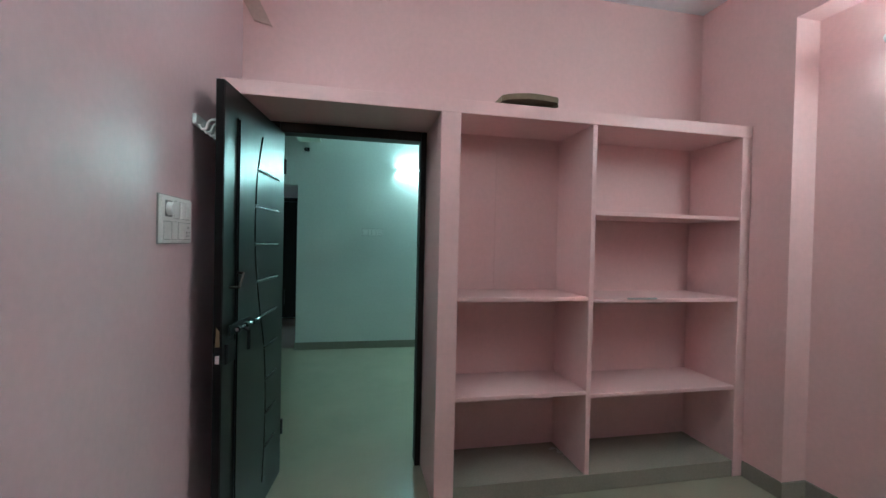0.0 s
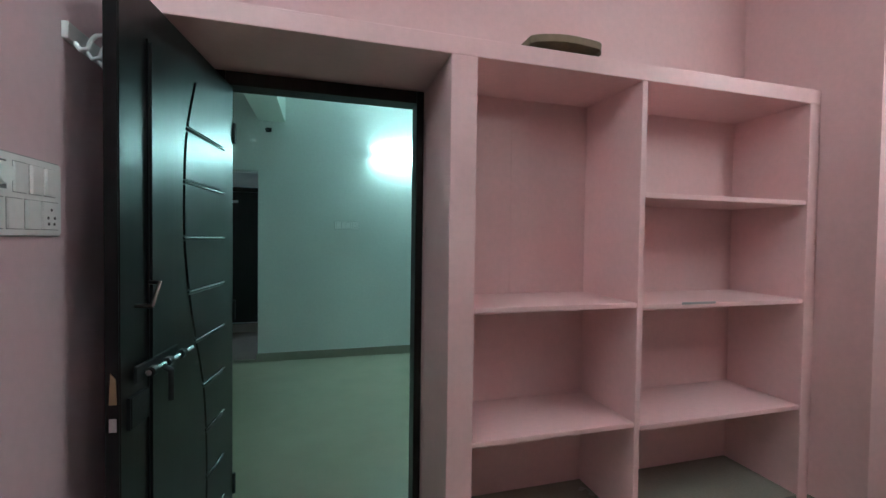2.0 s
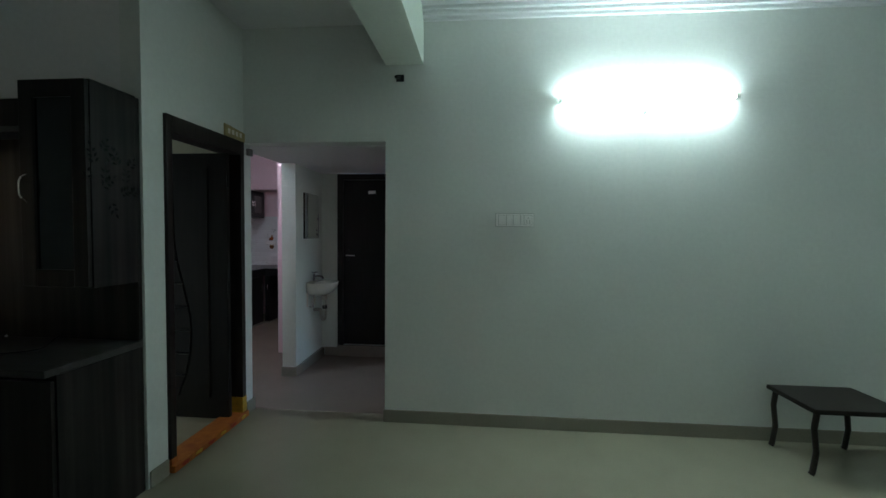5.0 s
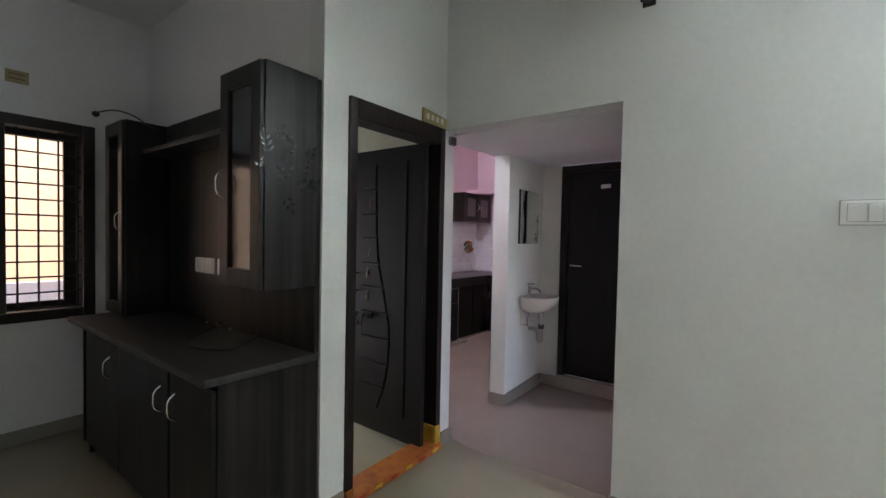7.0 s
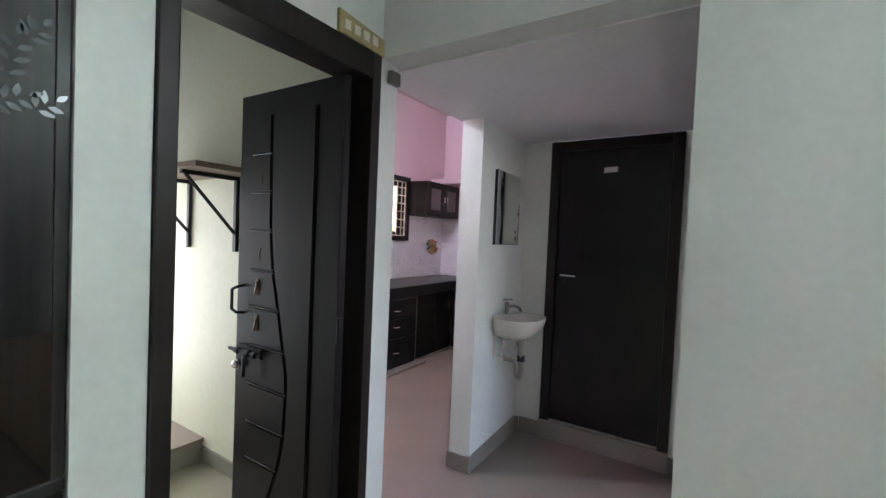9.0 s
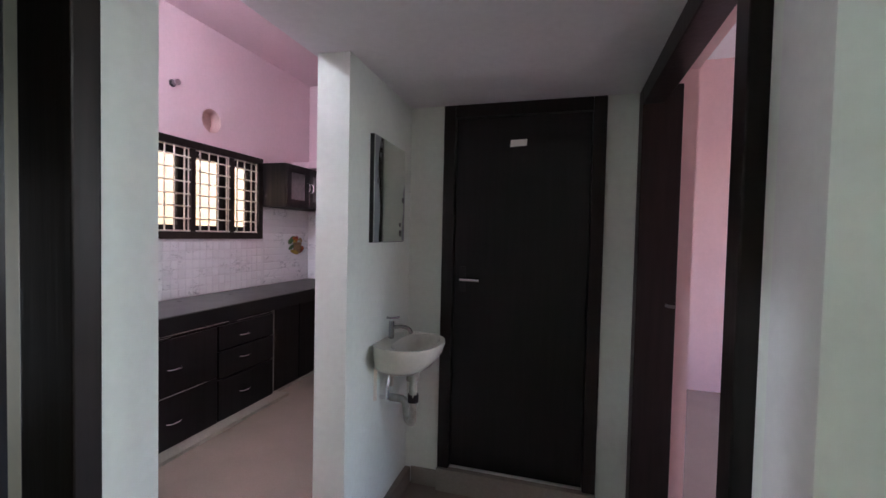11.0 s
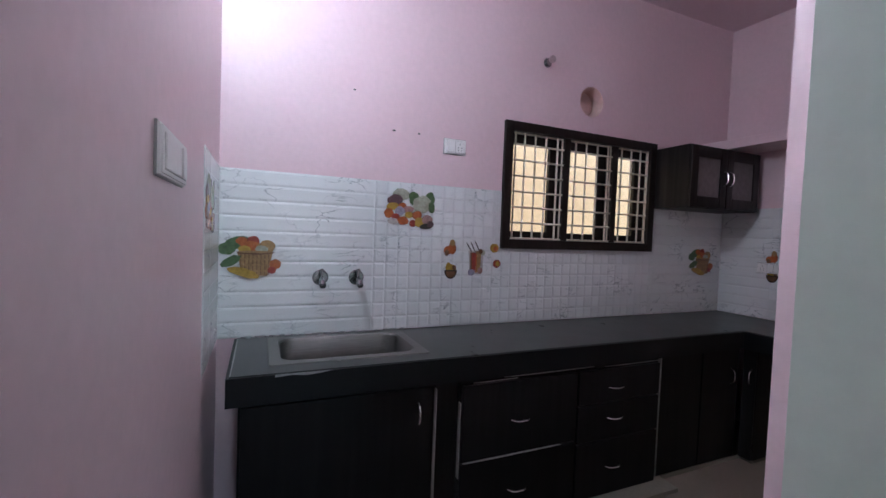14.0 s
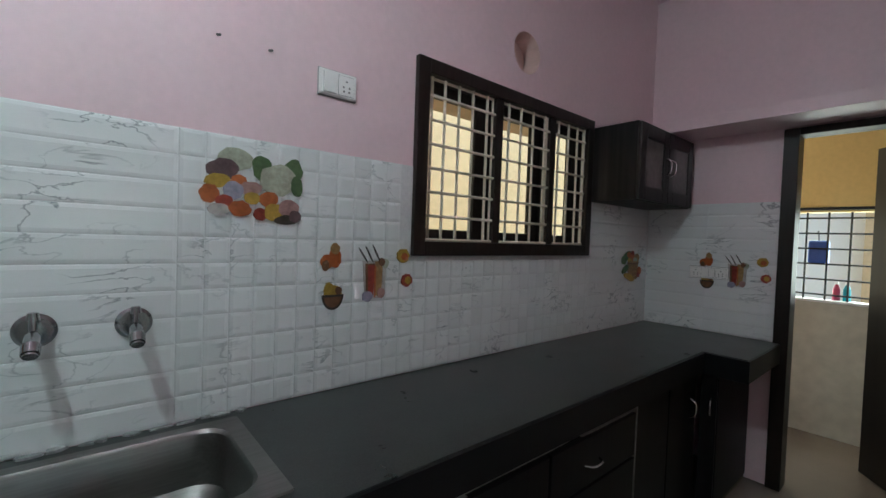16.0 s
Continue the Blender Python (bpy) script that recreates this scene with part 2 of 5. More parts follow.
# the gap at y 5.05 to 5.70 is unseen, added to light the side room
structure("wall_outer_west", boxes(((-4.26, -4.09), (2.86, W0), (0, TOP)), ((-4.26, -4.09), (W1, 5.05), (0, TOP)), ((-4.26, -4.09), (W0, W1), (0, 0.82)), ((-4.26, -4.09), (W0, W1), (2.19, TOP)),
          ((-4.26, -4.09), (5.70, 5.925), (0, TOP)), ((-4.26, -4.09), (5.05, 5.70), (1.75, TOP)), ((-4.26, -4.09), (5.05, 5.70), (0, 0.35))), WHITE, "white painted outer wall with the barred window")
structure("ceiling_living", boxes(((-4.26, -0.745), (2.86, 5.80), (3.04, TOP)), ((-0.46, 3.32), (2.86, 5.80), (3.12, TOP))), CEIL, "white painted living room ceiling", "ceiling")
structure("beam_living", boxes(((-0.745, -0.46), (2.875, 5.80), (2.735, TOP))), SAGE_W, "pale painted concrete ceiling beam", "beam")
cor = bmesh.new()
for k, (d, z) in enumerate(((0.09, 3.095), (0.06, 3.07), (0.03, 3.045))):
    bx(cor, (-0.46, 3.2), (5.80 - d, 5.80), (z, z + 0.025), 0.004)
structure("cornice_trim", cor, CEIL, "white stepped plaster cornice", "cornice")
# little room behind the dark door
structure("wall_side_room", boxes(((-4.09, -2.0), (5.84, 5.922), (0, TOP))), YELLOW, "pale yellow-green wall of the small side room")
structure("floor_side_room", boxes(((-4.09, -1.90), (4.92, 5.84), (-0.1, 0.004))), TILE_F, "light tiled floor of the small side room", "floor")
structure("ceiling_side_room", boxes(((-4.26, -2.0), (4.92, 5.84), (3.04, TOP))), CEIL, "white ceiling of the side room", "ceiling")
# passage
structure("ceiling_passage", boxes(((-1.90, -0.60), (5.93, 7.48), (2.158, 2.30)), ((-2.035, -1.90), (5.93, 7.494), (2.158, 2.30))), WHITE, "low white slab over the passage", "ceiling")


def upright(pts, z0, z1):
    """An upright wall with the plan outline pts."""
    bm = bmesh.new()
    lo, hi = [[bm.verts.new((x, y, z)) for x, y in pts] for z in (z0, z1)]
    for k in range(len(pts)):
        j = (k + 1) % len(pts)
        bm.faces.new((lo[k], lo[j], hi[j], hi[k]))
    bm.faces.new(hi)
    bm.faces.new(lo[::-1])
    return bm


structure("wall_corner", upright([(-2.0, 5.78), (-1.88, 5.78), (-1.884, 5.909), (-1.913, 5.923), (-2.0, 5.923)], 0, TOP), SAGE, "pale green wall corner beside the dark door")
structure("wall_basin", upright([(-2.012, 6.705), (-1.873, 6.715), (-1.898, 7.478), (-2.012, 7.478)], 0, 2.157), SAGE_W, "white-green wall behind the wash basin")
structure("wall_kitchen_bath", boxes(((-2.45, -1.903), (7.495, 9.688), (0, TOP))), PINK_K, "lilac-pink wall of the bathroom block in the kitchen")
# the last box is an unseen backing, added to stop light leaking round the door
structure("wall_bath", boxes(((-1.90, -1.70), (7.48, 7.60), (0, 2.16)), ((-0.855, -0.65), (7.48, 7.60), (0, 2.16)), ((-1.70, -0.855), (7.48, 7.60), (0, 0.13)), ((-1.90, -0.65), (7.60, 7.655), (0, 2.30))), SAGE_W, "white-green wall round the bathroom door")
structure("wall_passage_east", boxes(((-0.70, -0.65), (5.93, 6.08), (0, 2.158)), ((-0.70, -0.65), (7.30, 7.48), (0, 2.158)), ((-0.70, -0.65), (6.08, 7.30), (2.10, 2.158))), SAGE_W, "white-green passage wall beside the second bedroom")
# kitchen
K0, K1, KZ0, KZ1 = 7.527, 8.86, 1.365, 2.18
structure("wall_kitchen_west", boxes(((-4.23, -4.06), (5.925, K0), (0, TOP)), ((-4.23, -4.06), (K1, 9.81), (0, TOP)), ((-4.23, -4.06), (K0, K1), (0, KZ0)), ((-4.23, -4.06), (K0, K1), (KZ1, 2.295)), ((-4.23, -4.06), (K0, 8.117), (2.295, 2.505)), ((-4.23, -4.06), (8.327, K1), (2.295, 2.505)), ((-4.23, -4.152), (8.117, 8.327), (2.295, 2.505)), ((-4.23, -4.06), (K0, K1), (2.505, TOP))), PINK_K, "lilac-pink kitchen wall above white tiles")
structure("wall_kitchen_south", boxes(((-4.06, -1.913), (5.9235, 5.9275), (0, 3.2))), PINK_K, "lilac-pink kitchen side wall")
structure("wall_kitchen_north", boxes(((-4.06, -3.28), (9.69, 9.81), (0, TOP)), ((-2.44, -1.9), (9.69, 9.81), (0, TOP)), ((-3.28, -2.44), (9.69, 9.81), (2.157, TOP))), PINK_K, "lilac-pink kitchen end wall beside the utility door")
structure("wall_kitchen_east", boxes(((-2.035, -1.95), (5.93, 7.494), (2.30, TOP))), PINK_K, "lilac-pink kitchen wall")
structure("ceiling_kitchen", boxes(((-4.23, -1.95), (5.925, 9.81), (3.20, TOP))), PINK_K, "pink painted kitchen ceiling", "ceiling")
# outside
structure("ground", boxes(((-400, 400), (-400, 400), (-0.6, -0.5))), GROUND, "bare cement ground around the house", "ground")

# ---- lamps ----
def tube_light(a, b, w, strength, colour, label):
    """A tube lamp from a to b on a wall that lies towards w."""
    a, b, w = Vector(a), Vector(b), Vector(w)
    d = (b - a).normalized()
    t = thing("tube_light", label, "tube light", (a + b) / 2)
    part("lamp_tube", rod(bmesh.new(), a - w * 0.052, b - w * 0.052, 0.013, seg=16), glow("tube_glow", colour, strength), t, "glowing white glass tube", True)
    m = Matrix.Translation((a + b) / 2) @ d.to_track_quat('X', 'Z').to_matrix().to_4x4()
    bb = bmesh.new()
    bmesh.ops.create_cube(bb, size=1, matrix=m @ Matrix.Diagonal(((b - a).length + 0.05, 0.022, 0.020, 1)))
    bmesh.ops.bevel(bb, geom=bb.edges[:], offset=0.005, segments=2, affect='EDGES')
    bmesh.ops.translate(bb, verts=bb.verts, vec=-w * 0.012)
    part("batten", bb, PLASTIC, t)
    for e, s in ((a, -1), (b, 1)):
        c = e + d * s * 0.014 - w * 0.052
        part("end_cap", rod(rod(bmesh.new(), c - d * 0.014, c + d * 0.014, 0.020, seg=14), c, c + w * 0.040, 0.013, seg=10), PLASTIC, t, "white plastic tube holder", True)
    st = bmesh.new()
    c = (a + b) / 2 - Vector((0, 0, 0.075))
    rod(st, c, c - w * 0.03, 0.024, seg=16)
    rod(st, c - w * 0.03, c - w * 0.055, 0.017, seg=16)
    part("starter", st, PLASTIC, t, "round white starter", True)
    return t


tube_light((0.56, 5.797, 2.43), (1.73, 5.797, 2.44), (0, 1, 0), TUBE_L, (0.86, 1.0, 0.91), "lit cool white tube lamp on the pale green living room wall")
tube_light((2.627, 0.42, 2.52), (2.627, 1.60, 2.52), (1, 0, 0), TUBE_B, (1.0, 0.86, 0.80), "lit white tube lamp on the pink bedroom wall")
tube_light((-0.657, 0.50, 2.80), (-0.657, 1.68, 2.80), (-1, 0, 0), TUBE_W, (1.0, 0.86, 0.80), "lit white tube lamp high on the mauve bedroom wall")
LX, LZ = -3.08, 2.80
bulb = thing("wall_bulb", "lit cool white bulb in a holder on the kitchen side wall", "lamp", (LX, 5.93, LZ))
part("rose", rod(bmesh.new(), (LX, 5.9278, LZ), (LX, 5.936, LZ), 0.042, 0.036, 20), PLASTIC, bulb, "", True)
part("holder", rod(rod(bmesh.new(), (LX, 5.936, LZ), (LX, 5.946, LZ), 0.019, seg=16), (LX, 5.946, LZ), (LX, 5.960, LZ), 0.023, seg=16), PLASTIC, bulb, "", True)
part("glass_bulb", ball(bmesh.new(), (LX, 5.998, LZ), 0.040, 1, 1.1, 1, 20), glow("bulb_glow", (0.86, 0.95, 1.0), BULB_K), bulb, "glowing white bulb", True)


# ---- shared kinds ----
def prism(pts, depth, origin, ua, va, na, bevel=0.0):
    """A flat plate with the outline pts (u, v), depth thick along na."""
    bm = bmesh.new()
    o, ua, va, na = Vector(origin), Vector(ua), Vector(va), Vector(na)
    vs = [bm.verts.new(o + ua * u + va * v) for u, v in pts]
    f = bm.faces.new(vs)
    r = bmesh.ops.extrude_face_region(bm, geom=[f])
    top = [v for v in r["geom"] if isinstance(v, bmesh.types.BMVert)]
    bmesh.ops.translate(bm, verts=top, vec=na * depth)
    if bevel:
        tf = [g for g in r["geom"] if isinstance(g, bmesh.types.BMFace)]
        es = [e for e in tf[0].edges]
        bmesh.ops.bevel(bm, geom=es, offset=bevel, segments=2, affect='EDGES')
    return bm


def oval(cu, cv, ru, rv, n=20, wob=0.0, seed=0, turn=0.0):
    rnd = random.Random(seed)
    out = []
    for k in range(n):
        a = 2 * math.pi * k / n
        q = 1 + wob * (rnd.random() - 0.5)
        u, v = ru * math.cos(a) * q, rv * math.sin(a) * q
        out.append((cu + u * math.cos(turn) - v * math.sin(turn), cv + u * math.sin(turn) + v * math.cos(turn)))
    return out


def switch_board(origin, ua, na, w, h, cells, label, mat=None):
    """A wall plate of width w and height h; cells: (u, v, w, h, kind) inside it, kind r(ocker), s(ocket), k(nob) or b(lank)."""
    o, ua, na, va = Vector(origin), Vector(ua), Vector(na), Vector((0, 0, 1))
    t = thing("switch_board", label, "switch board", o)
    part("plate", prism([(0, 0), (w, 0), (w, h), (0, h)], 0.014, o, ua, va, na, 0.004), mat or PLASTIC, t)
    # grey rim that puts the shadow gap at the plate's edge into colour
    part("shade_rim", prism([(-0.003, -0.003), (w + 0.003, -0.003), (w + 0.003, h + 0.003), (-0.003, h + 0.003)], 0.005, o, ua, va, na), GREY_SHADE_CHIP, t, "grey rim in place of the plate's shadow gap")
    for u, v, cw, ch, kind in cells:
        # thin dark outline drawn in place of the gap round the cell
        part("gap_outline", prism([(u - 0.0014, v - 0.0014), (u + cw + 0.0014, v - 0.0014), (u + cw + 0.0014, v + ch + 0.0014), (u - 0.0014, v + ch + 0.0014)], 0.0003, o + na * 0.014, ua, va, na), PLATE_GAP, t)
        if kind in "rb":
            part("rocker" if kind == "r" else "blank", prism([(u, v), (u + cw, v), (u + cw, v + ch), (u, v + ch)], 0.006 if kind == "r" else 0.003, o + na * 0.0142, ua, va, na, 0.0015), mat or PLASTIC, t)
        elif kind == "k":
            c = o + ua * (u + cw / 2) + va * (v + ch / 2) + na * 0.014
            part("fan_knob", rod(bmesh.new(), c, c + na * 0.018, min(cw, ch) * 0.45, min(cw, ch) * 0.38, 18), PLASTIC, t, "round fan regulator knob", True)
        else:
            sk = part("socket", prism([(u, v), (u + cw, v), (u + cw, v + ch), (u, v + ch)], 0.003, o + na * 0.0142, ua, va, na, 0.001), mat or PLASTIC, t)
            for du, dv in ((0.5, 0.72), (0.3, 0.42), (0.7, 0.42), (0.33, 0.2), (0.67, 0.2)):
                c = o + ua * (u + cw * du) + va * (v + ch * dv) + na * 0.0173
                part("pin_hole", rod(bmesh.new(), c - na * 0.001, c + na * 0.0008, 0.0035, seg=10), GREYP, sk)
    return t


def pull(name, parent, c, along, out, length=0.10, reach=0.028, r=0.0045):
    """A bow handle centred on c."""
    c, al, ou = Vector(c), Vector(along), Vector(out)
    pts = []
    for k in range(9):
        s = k / 8 * 2 - 1
        pts.append(c + al * (s * length / 2) + ou * (reach * (1 - s ** 4)))
    return part(name, tube(bmesh.new(), pts, r, 8), CHROME, parent, "chrome bow handle", True)


def smooth_curve(pts, n=6):
    """Points between the given ones on a Catmull-Rom curve."""
    p = [pts[0], *pts, pts[-1]]
    out = []
    for i in range(1, len(p) - 2):
        for k in range(n):
            s = k / n
            out.append(tuple(0.5 * (2 * b + (c - a) * s + (2 * a - 5 * b + 4 * c - d) * s * s + (3 * b - a - 3 * c + d) * s ** 3) for a, b, c, d in zip(p[i - 1], p[i], p[i + 1], p[i + 2])))
    out.append(tuple(pts[-1]))
    return out


def panelled_leaf(name, label, hinge, ua, na, width, z0, z1, curve, inner, outer, bars, big_low):
    """A moulded door leaf. u runs from the hinge along ua; panels lie between the bowed line and the border inner, cut by bars,
    and one tall plate between the bowed line and the border outer."""
    o, ua, na, va = Vector(hinge), Vector(ua).normalized(), Vector(na).normalized(), Vector((0, 0, 1))
    t = thing(name, label, "door", (o.x, o.y, z0))
    part("leaf", prism([(0, z0), (width, z0), (width, z1), (0, z1)], 0.035, o - na * 0.035, ua, va, na, 0.003), DOOR, t)
    line = sorted(smooth_curve(curve, 8), key=lambda q: q[1])
    g = 0.0035
    side = 1 if inner > curve[0][0] else -1

    def at(z):
        for (u0, a), (u1, b) in zip(line, line[1:]):
            if a <= z <= b:
                return u0 + (u1 - u0) * (z - a) / max(b - a, 1e-6)
        return line[0][0] if z < line[0][1] else line[-1][0]
    for lo, hi in zip(bars, bars[1:]):
        zs = [lo + g + (hi - lo - 2 * g) * k / 5 for k in range(6)]
        pts = [(inner - side * g, zs[0]), (inner - side * g, zs[-1])] + [(at(z) + side * g, z) for z in reversed(zs)]
        part("panel", prism(pts, 0.011, o + na * 0.0005, ua, va, na, 0.007), DOOR, t)
    for z in bars[1:-1]:
        part("bead", rod(bmesh.new(), o + ua * (at(z) + side * 0.004) + va * z + na * 0.0085, o + ua * (inner - side * 0.004) + va * z + na * 0.0085, 0.0045, seg=10), DOOR_BEAD, t, "", True)
    zs = [bars[0] + (bars[-1] - bars[0]) * k / 40 for k in range(41)]
    pts = [(outer + side * g, zs[0]), (outer + side * g, zs[-1])] + [(at(z) - side * g, z) for z in reversed(zs)]
    part("panel", prism(pts, 0.011, o + na * 0.0005, ua, va, na, 0.007), DOOR, t)
    for a, b in big_low:
        pts = [(min(inner, outer) + g, a + g), (max(inner, outer) - g, a + g), (max(inner, outer) - g, b - g), (min(inner, outer) + g, b - g)]
        part("panel", prism(pts, 0.011, o + na * 0.0005, ua, va, na, 0.007), DOOR, t)
    return t


def door_frame(name, label, members, mat=None):
    (x0, x1), (y0, y1), (z0, z1) = members[0][1:]
    t = tagged(thing(name, label, "door frame", (x0, y0, z0)), kind="structure")
    for nm, xs, ys, zs in members:
        part(nm, box(xs, ys, zs, 0.004), mat or FRAME, t)
    return t


# ---- bedroom ----
shelf = thing("built_in_shelf", "pink plastered built-in wall shelf with eight empty bays", "shelf", (0.44, 2.232, 0))
SY = (2.232, 2.658)
part("post", box((0.443, 0.553), SY, (0, 2.158), 0.004), PINK, shelf)
part("side_panel", box((2.385, 2.458), SY, (0, 2.158), 0.004), PINK, shelf)
part("top_slab", box((-0.658, 2.458), SY, (2.158, 2.232), 0.004), PINK, shelf)
part("divider", box((1.345, 1.375), (2.236, 2.658), (0.103, 2.157), 0.004), PINK, shelf)
for xs, z in (((0.554, 1.344), 1.128), ((0.554, 1.344), 0.575), ((1.376, 2.384), 1.632), ((1.376, 2.384), 1.118), ((1.376, 2.384), 0.556)):
    part("shelf_board", box(xs, (2.238, 2.658), (z, z + 0.024), 0.004), PINK, shelf)
part("plinth", box((0.554, 2.384), (2.236, 2.658), (0.001, 0.1025), 0.003), SKIRT, shelf, "grey-beige tiled plinth")
part("ridge", box((0.90, 1.0), (2.6560, 2.6585), (1.155, 2.10), 0.0024), PINK, shelf)
chip = bmesh.new()
bx(chip, (1.60, 1.80), (2.234, 2.242), (1.136, 1.146), 0.002)
part("broken_edge", chip, GREY_SHADE_CHIP, shelf, "chipped grey edge")

cb = bmesh.new()
pts = smooth_curve([(0.775, 2.268), (0.83, 2.283), (0.95, 2.296), (1.08, 2.290), (1.11, 2.283), (1.112, 2.262)], 5)
top = [(u, v + 0.0) for u, v in pts]
low = [(u, max(2.2335, v - 0.03)) for u, v in reversed(pts)]
card = thing("cardboard_scrap", "curled brown cardboard scrap lying on the shelf top", "cardboard", (0.95, 2.3, 2.2335))
part("sheet", prism(top + low, 0.20, (0, 2.42, 0), (1, 0, 0), (0, 0, 1), (0, -1, 0)), material("brown_cardboard", (0.22, 0.17, 0.11), 0.9, grain=30, vary=0.3), card)

door_frame("door_frame_bedroom", "dark stained timber door frame in the bedroom wall",
           [("jamb", (-0.528, -0.452), (2.69, 2.80), (0, 2.158)), ("jamb", (0.405, 0.441), (2.69, 2.80), (0, 2.158)), ("head", (-0.451, 0.404), (2.69, 2.80), (2.098, 2.158))])
HU = Vector((-0.10, -0.855, 0)).normalized()
HN = Vector((-HU.y, HU.x, 0))
leaf = panelled_leaf("bedroom_door", "open black-brown moulded bedroom door with a bowed panel pattern", (-0.43, 2.735, 0), HU, HN, 0.862, 0.012, 2.10,
                     [(0.43, 1.98), (0.501, 1.788), (0.522, 1.61), (0.523, 1.425), (0.488, 1.24), (0.432, 1.06), (0.366, 0.876), (0.341, 0.695), (0.335, 0.51), (0.345, 0.33), (0.37, 0.14)],
                     0.14, 0.735, [0.14, 0.33, 0.51, 0.694, 0.875, 1.058, 1.239, 1.424, 1.61, 1.79, 1.98], [])
LO = Vector((-0.43, 2.735, 0))


def on_leaf(u, z, off=0.0):
    return LO + HU * u + HN * (0.0115 + off) + Vector((0, 0, z))


latch = part("sliding_bolt", tube(bmesh.new(), [on_leaf(0.80, 1.06, 0.025), on_leaf(0.53, 1.06, 0.025)], 0.008), DULLCHROME, leaf, "polished steel sliding bolt", True)
for u in (0.78, 0.69, 0.60):
    part("bolt_guide", rod(bmesh.new(), on_leaf(u - 0.012, 1.06, 0.025), on_leaf(u + 0.012, 1.06, 0.025), 0.014), BLACKM, latch)
part("bolt_plate", prism([(0.58, 1.037), (0.82, 1.037), (0.82, 1.083), (0.58, 1.083)], 0.006, LO + HN * 0.0113, HU, (0, 0, 1), HN, 0.002), BLACKM, latch)
part("bolt_knob", tube(bmesh.new(), [on_leaf(0.73, 1.06, 0.025), on_leaf(0.73, 1.045, 0.05), on_leaf(0.73, 0.96, 0.05)], 0.008), BLACKM, latch, "", True)
part("lock_plate", prism([(0.745, 0.92), (0.835, 0.92), (0.835, 1.005), (0.745, 1.005)], 0.012, LO + HN * 0.0005, HU, (0, 0, 1), HN, 0.003), BLACKM, leaf)
part("door_pull", tube(bmesh.new(), [on_leaf(0.79, 1.24, -0.012), on_leaf(0.79, 1.24, 0.03), on_leaf(0.76, 1.30, 0.035), on_leaf(0.74, 1.30)], 0.006), BRONZE, leaf, "small chrome pull", True)
part("strike", prism([(0, 0.93), (0.018, 0.93), (0.018, 0.965), (0, 0.965)], 0.002, LO + HU * 0.8622 - HN * 0.025, HN, (0, 0, 1), HU), CHROME, leaf)
part("strike", prism([(0, 1.0), (0.018, 1.0), (0.016, 1.065), (0.004, 1.08)], 0.002, LO + HU * 0.8622 - HN * 0.025, HN, (0, 0, 1), HU), material("worn_brass", (0.42, 0.30, 0.18), 0.4, 0.9), leaf, "worn brass strike")
for z in (0.25, 1.05, 1.85):
    part("hinge", rod(bmesh.new(), LO + Vector((0.0, 0.003, z)) + HN * 0.004, LO + Vector((0.0, 0.003, z + 0.09)) + HN * 0.004, 0.008), BLACKM, leaf, "", True)

# coat hooks on the wall behind the door
rack = thing("coat_rack", "white wall rail with curved coat hooks beside the door", "coat rack", (-0.66, 2.0, 1.93))
part("rail", box((-0.6585, -0.643), (1.90, 2.14), (1.915, 1.958), 0.003), PLASTIC, rack)
for k in range(4):
    y = 1.93 + 0.058 * k
    part("hook", tube(bmesh.new(), [(-0.643, y, 1.917), (-0.632, y, 1.900), (-0.615, y, 1.905), (-0.608, y, 1.928), (-0.598, y, 1.94), (-0.575, y, 1.945)], 0.0055, 8), PLASTIC, rack, "", True)
    
switch_board((-0.6595, 1.60, 1.428), (0, 1, 0), (1, 0, 0), 0.272, 0.168,
             [(0.03, 0.095, 0.055, 0.055, "k"), (0.105, 0.09, 0.04, 0.062, "b"), (0.155, 0.09, 0.04, 0.062, "r"), (0.205, 0.09, 0.04, 0.062, "r"), (0.02, 0.014, 0.055, 0.062, "b"), (0.085, 0.014, 0.045, 0.062, "b"), (0.14, 0.014, 0.045, 0.062, "r"), (0.195, 0.014, 0.06, 0.062, "s")],
             "white plastic switch board with fan knob and rockers")
patch = thing("tan_patch", "raised tan patch high on the pink wall", "plaster patch", (-0.6, 2.655, 2.7))
part("patch", prism([(-0.70, 2.90), (-0.60, 2.90), (-0.50, 2.70), (-0.60, 2.72)], 0.012, (0, 2.6585, 0), (1, 0, 0), (0, 0, 1), (0, -1, 0), 0.003), material("tan_patch_colour", (0.55, 0.38, 0.33), 0.7), patch)


def skirting(name, runs):
    """runs: (xs, ys) footprints of skirting tiles, 0.1 m high."""
    t = tagged(thing(name, "grey-beige tile skirting along the wall foot", "skirting", (runs[0][0][0], runs[0][1][0], 0)), kind="structure")
    for xs, ys in runs:
        part("skirting_tile", box(xs, ys, (0.001, 0.098), 0.003), SKIRT, t)


skirting("baseboard_bedroom", [((2.448, 2.4595), (1.97, 2.23)), ((2.448, 2.629), (1.968, 1.979)), ((2.618, 2.6295), (-1.9, 1.967)), ((-0.6595, -0.648), (-1.9, 2.655)), ((-0.647, -0.54), (2.647, 2.6585))])
skirting("baseboard_living", [((-0.743, 3.19), (5.788, 5.7995)), ((-0.757, -0.7455), (5.788, 5.93)), ((-1.8795, -1.868), (4.81, 4.95)), ((-1.8795, -1.868), (5.805, 5.925)), ((-4.0895, -4.078), (2.9, 4.795)), ((-4.07, -3.86), (4.788, 4.7995)), ((3.188, 3.1995), (2.9, 5.78))])
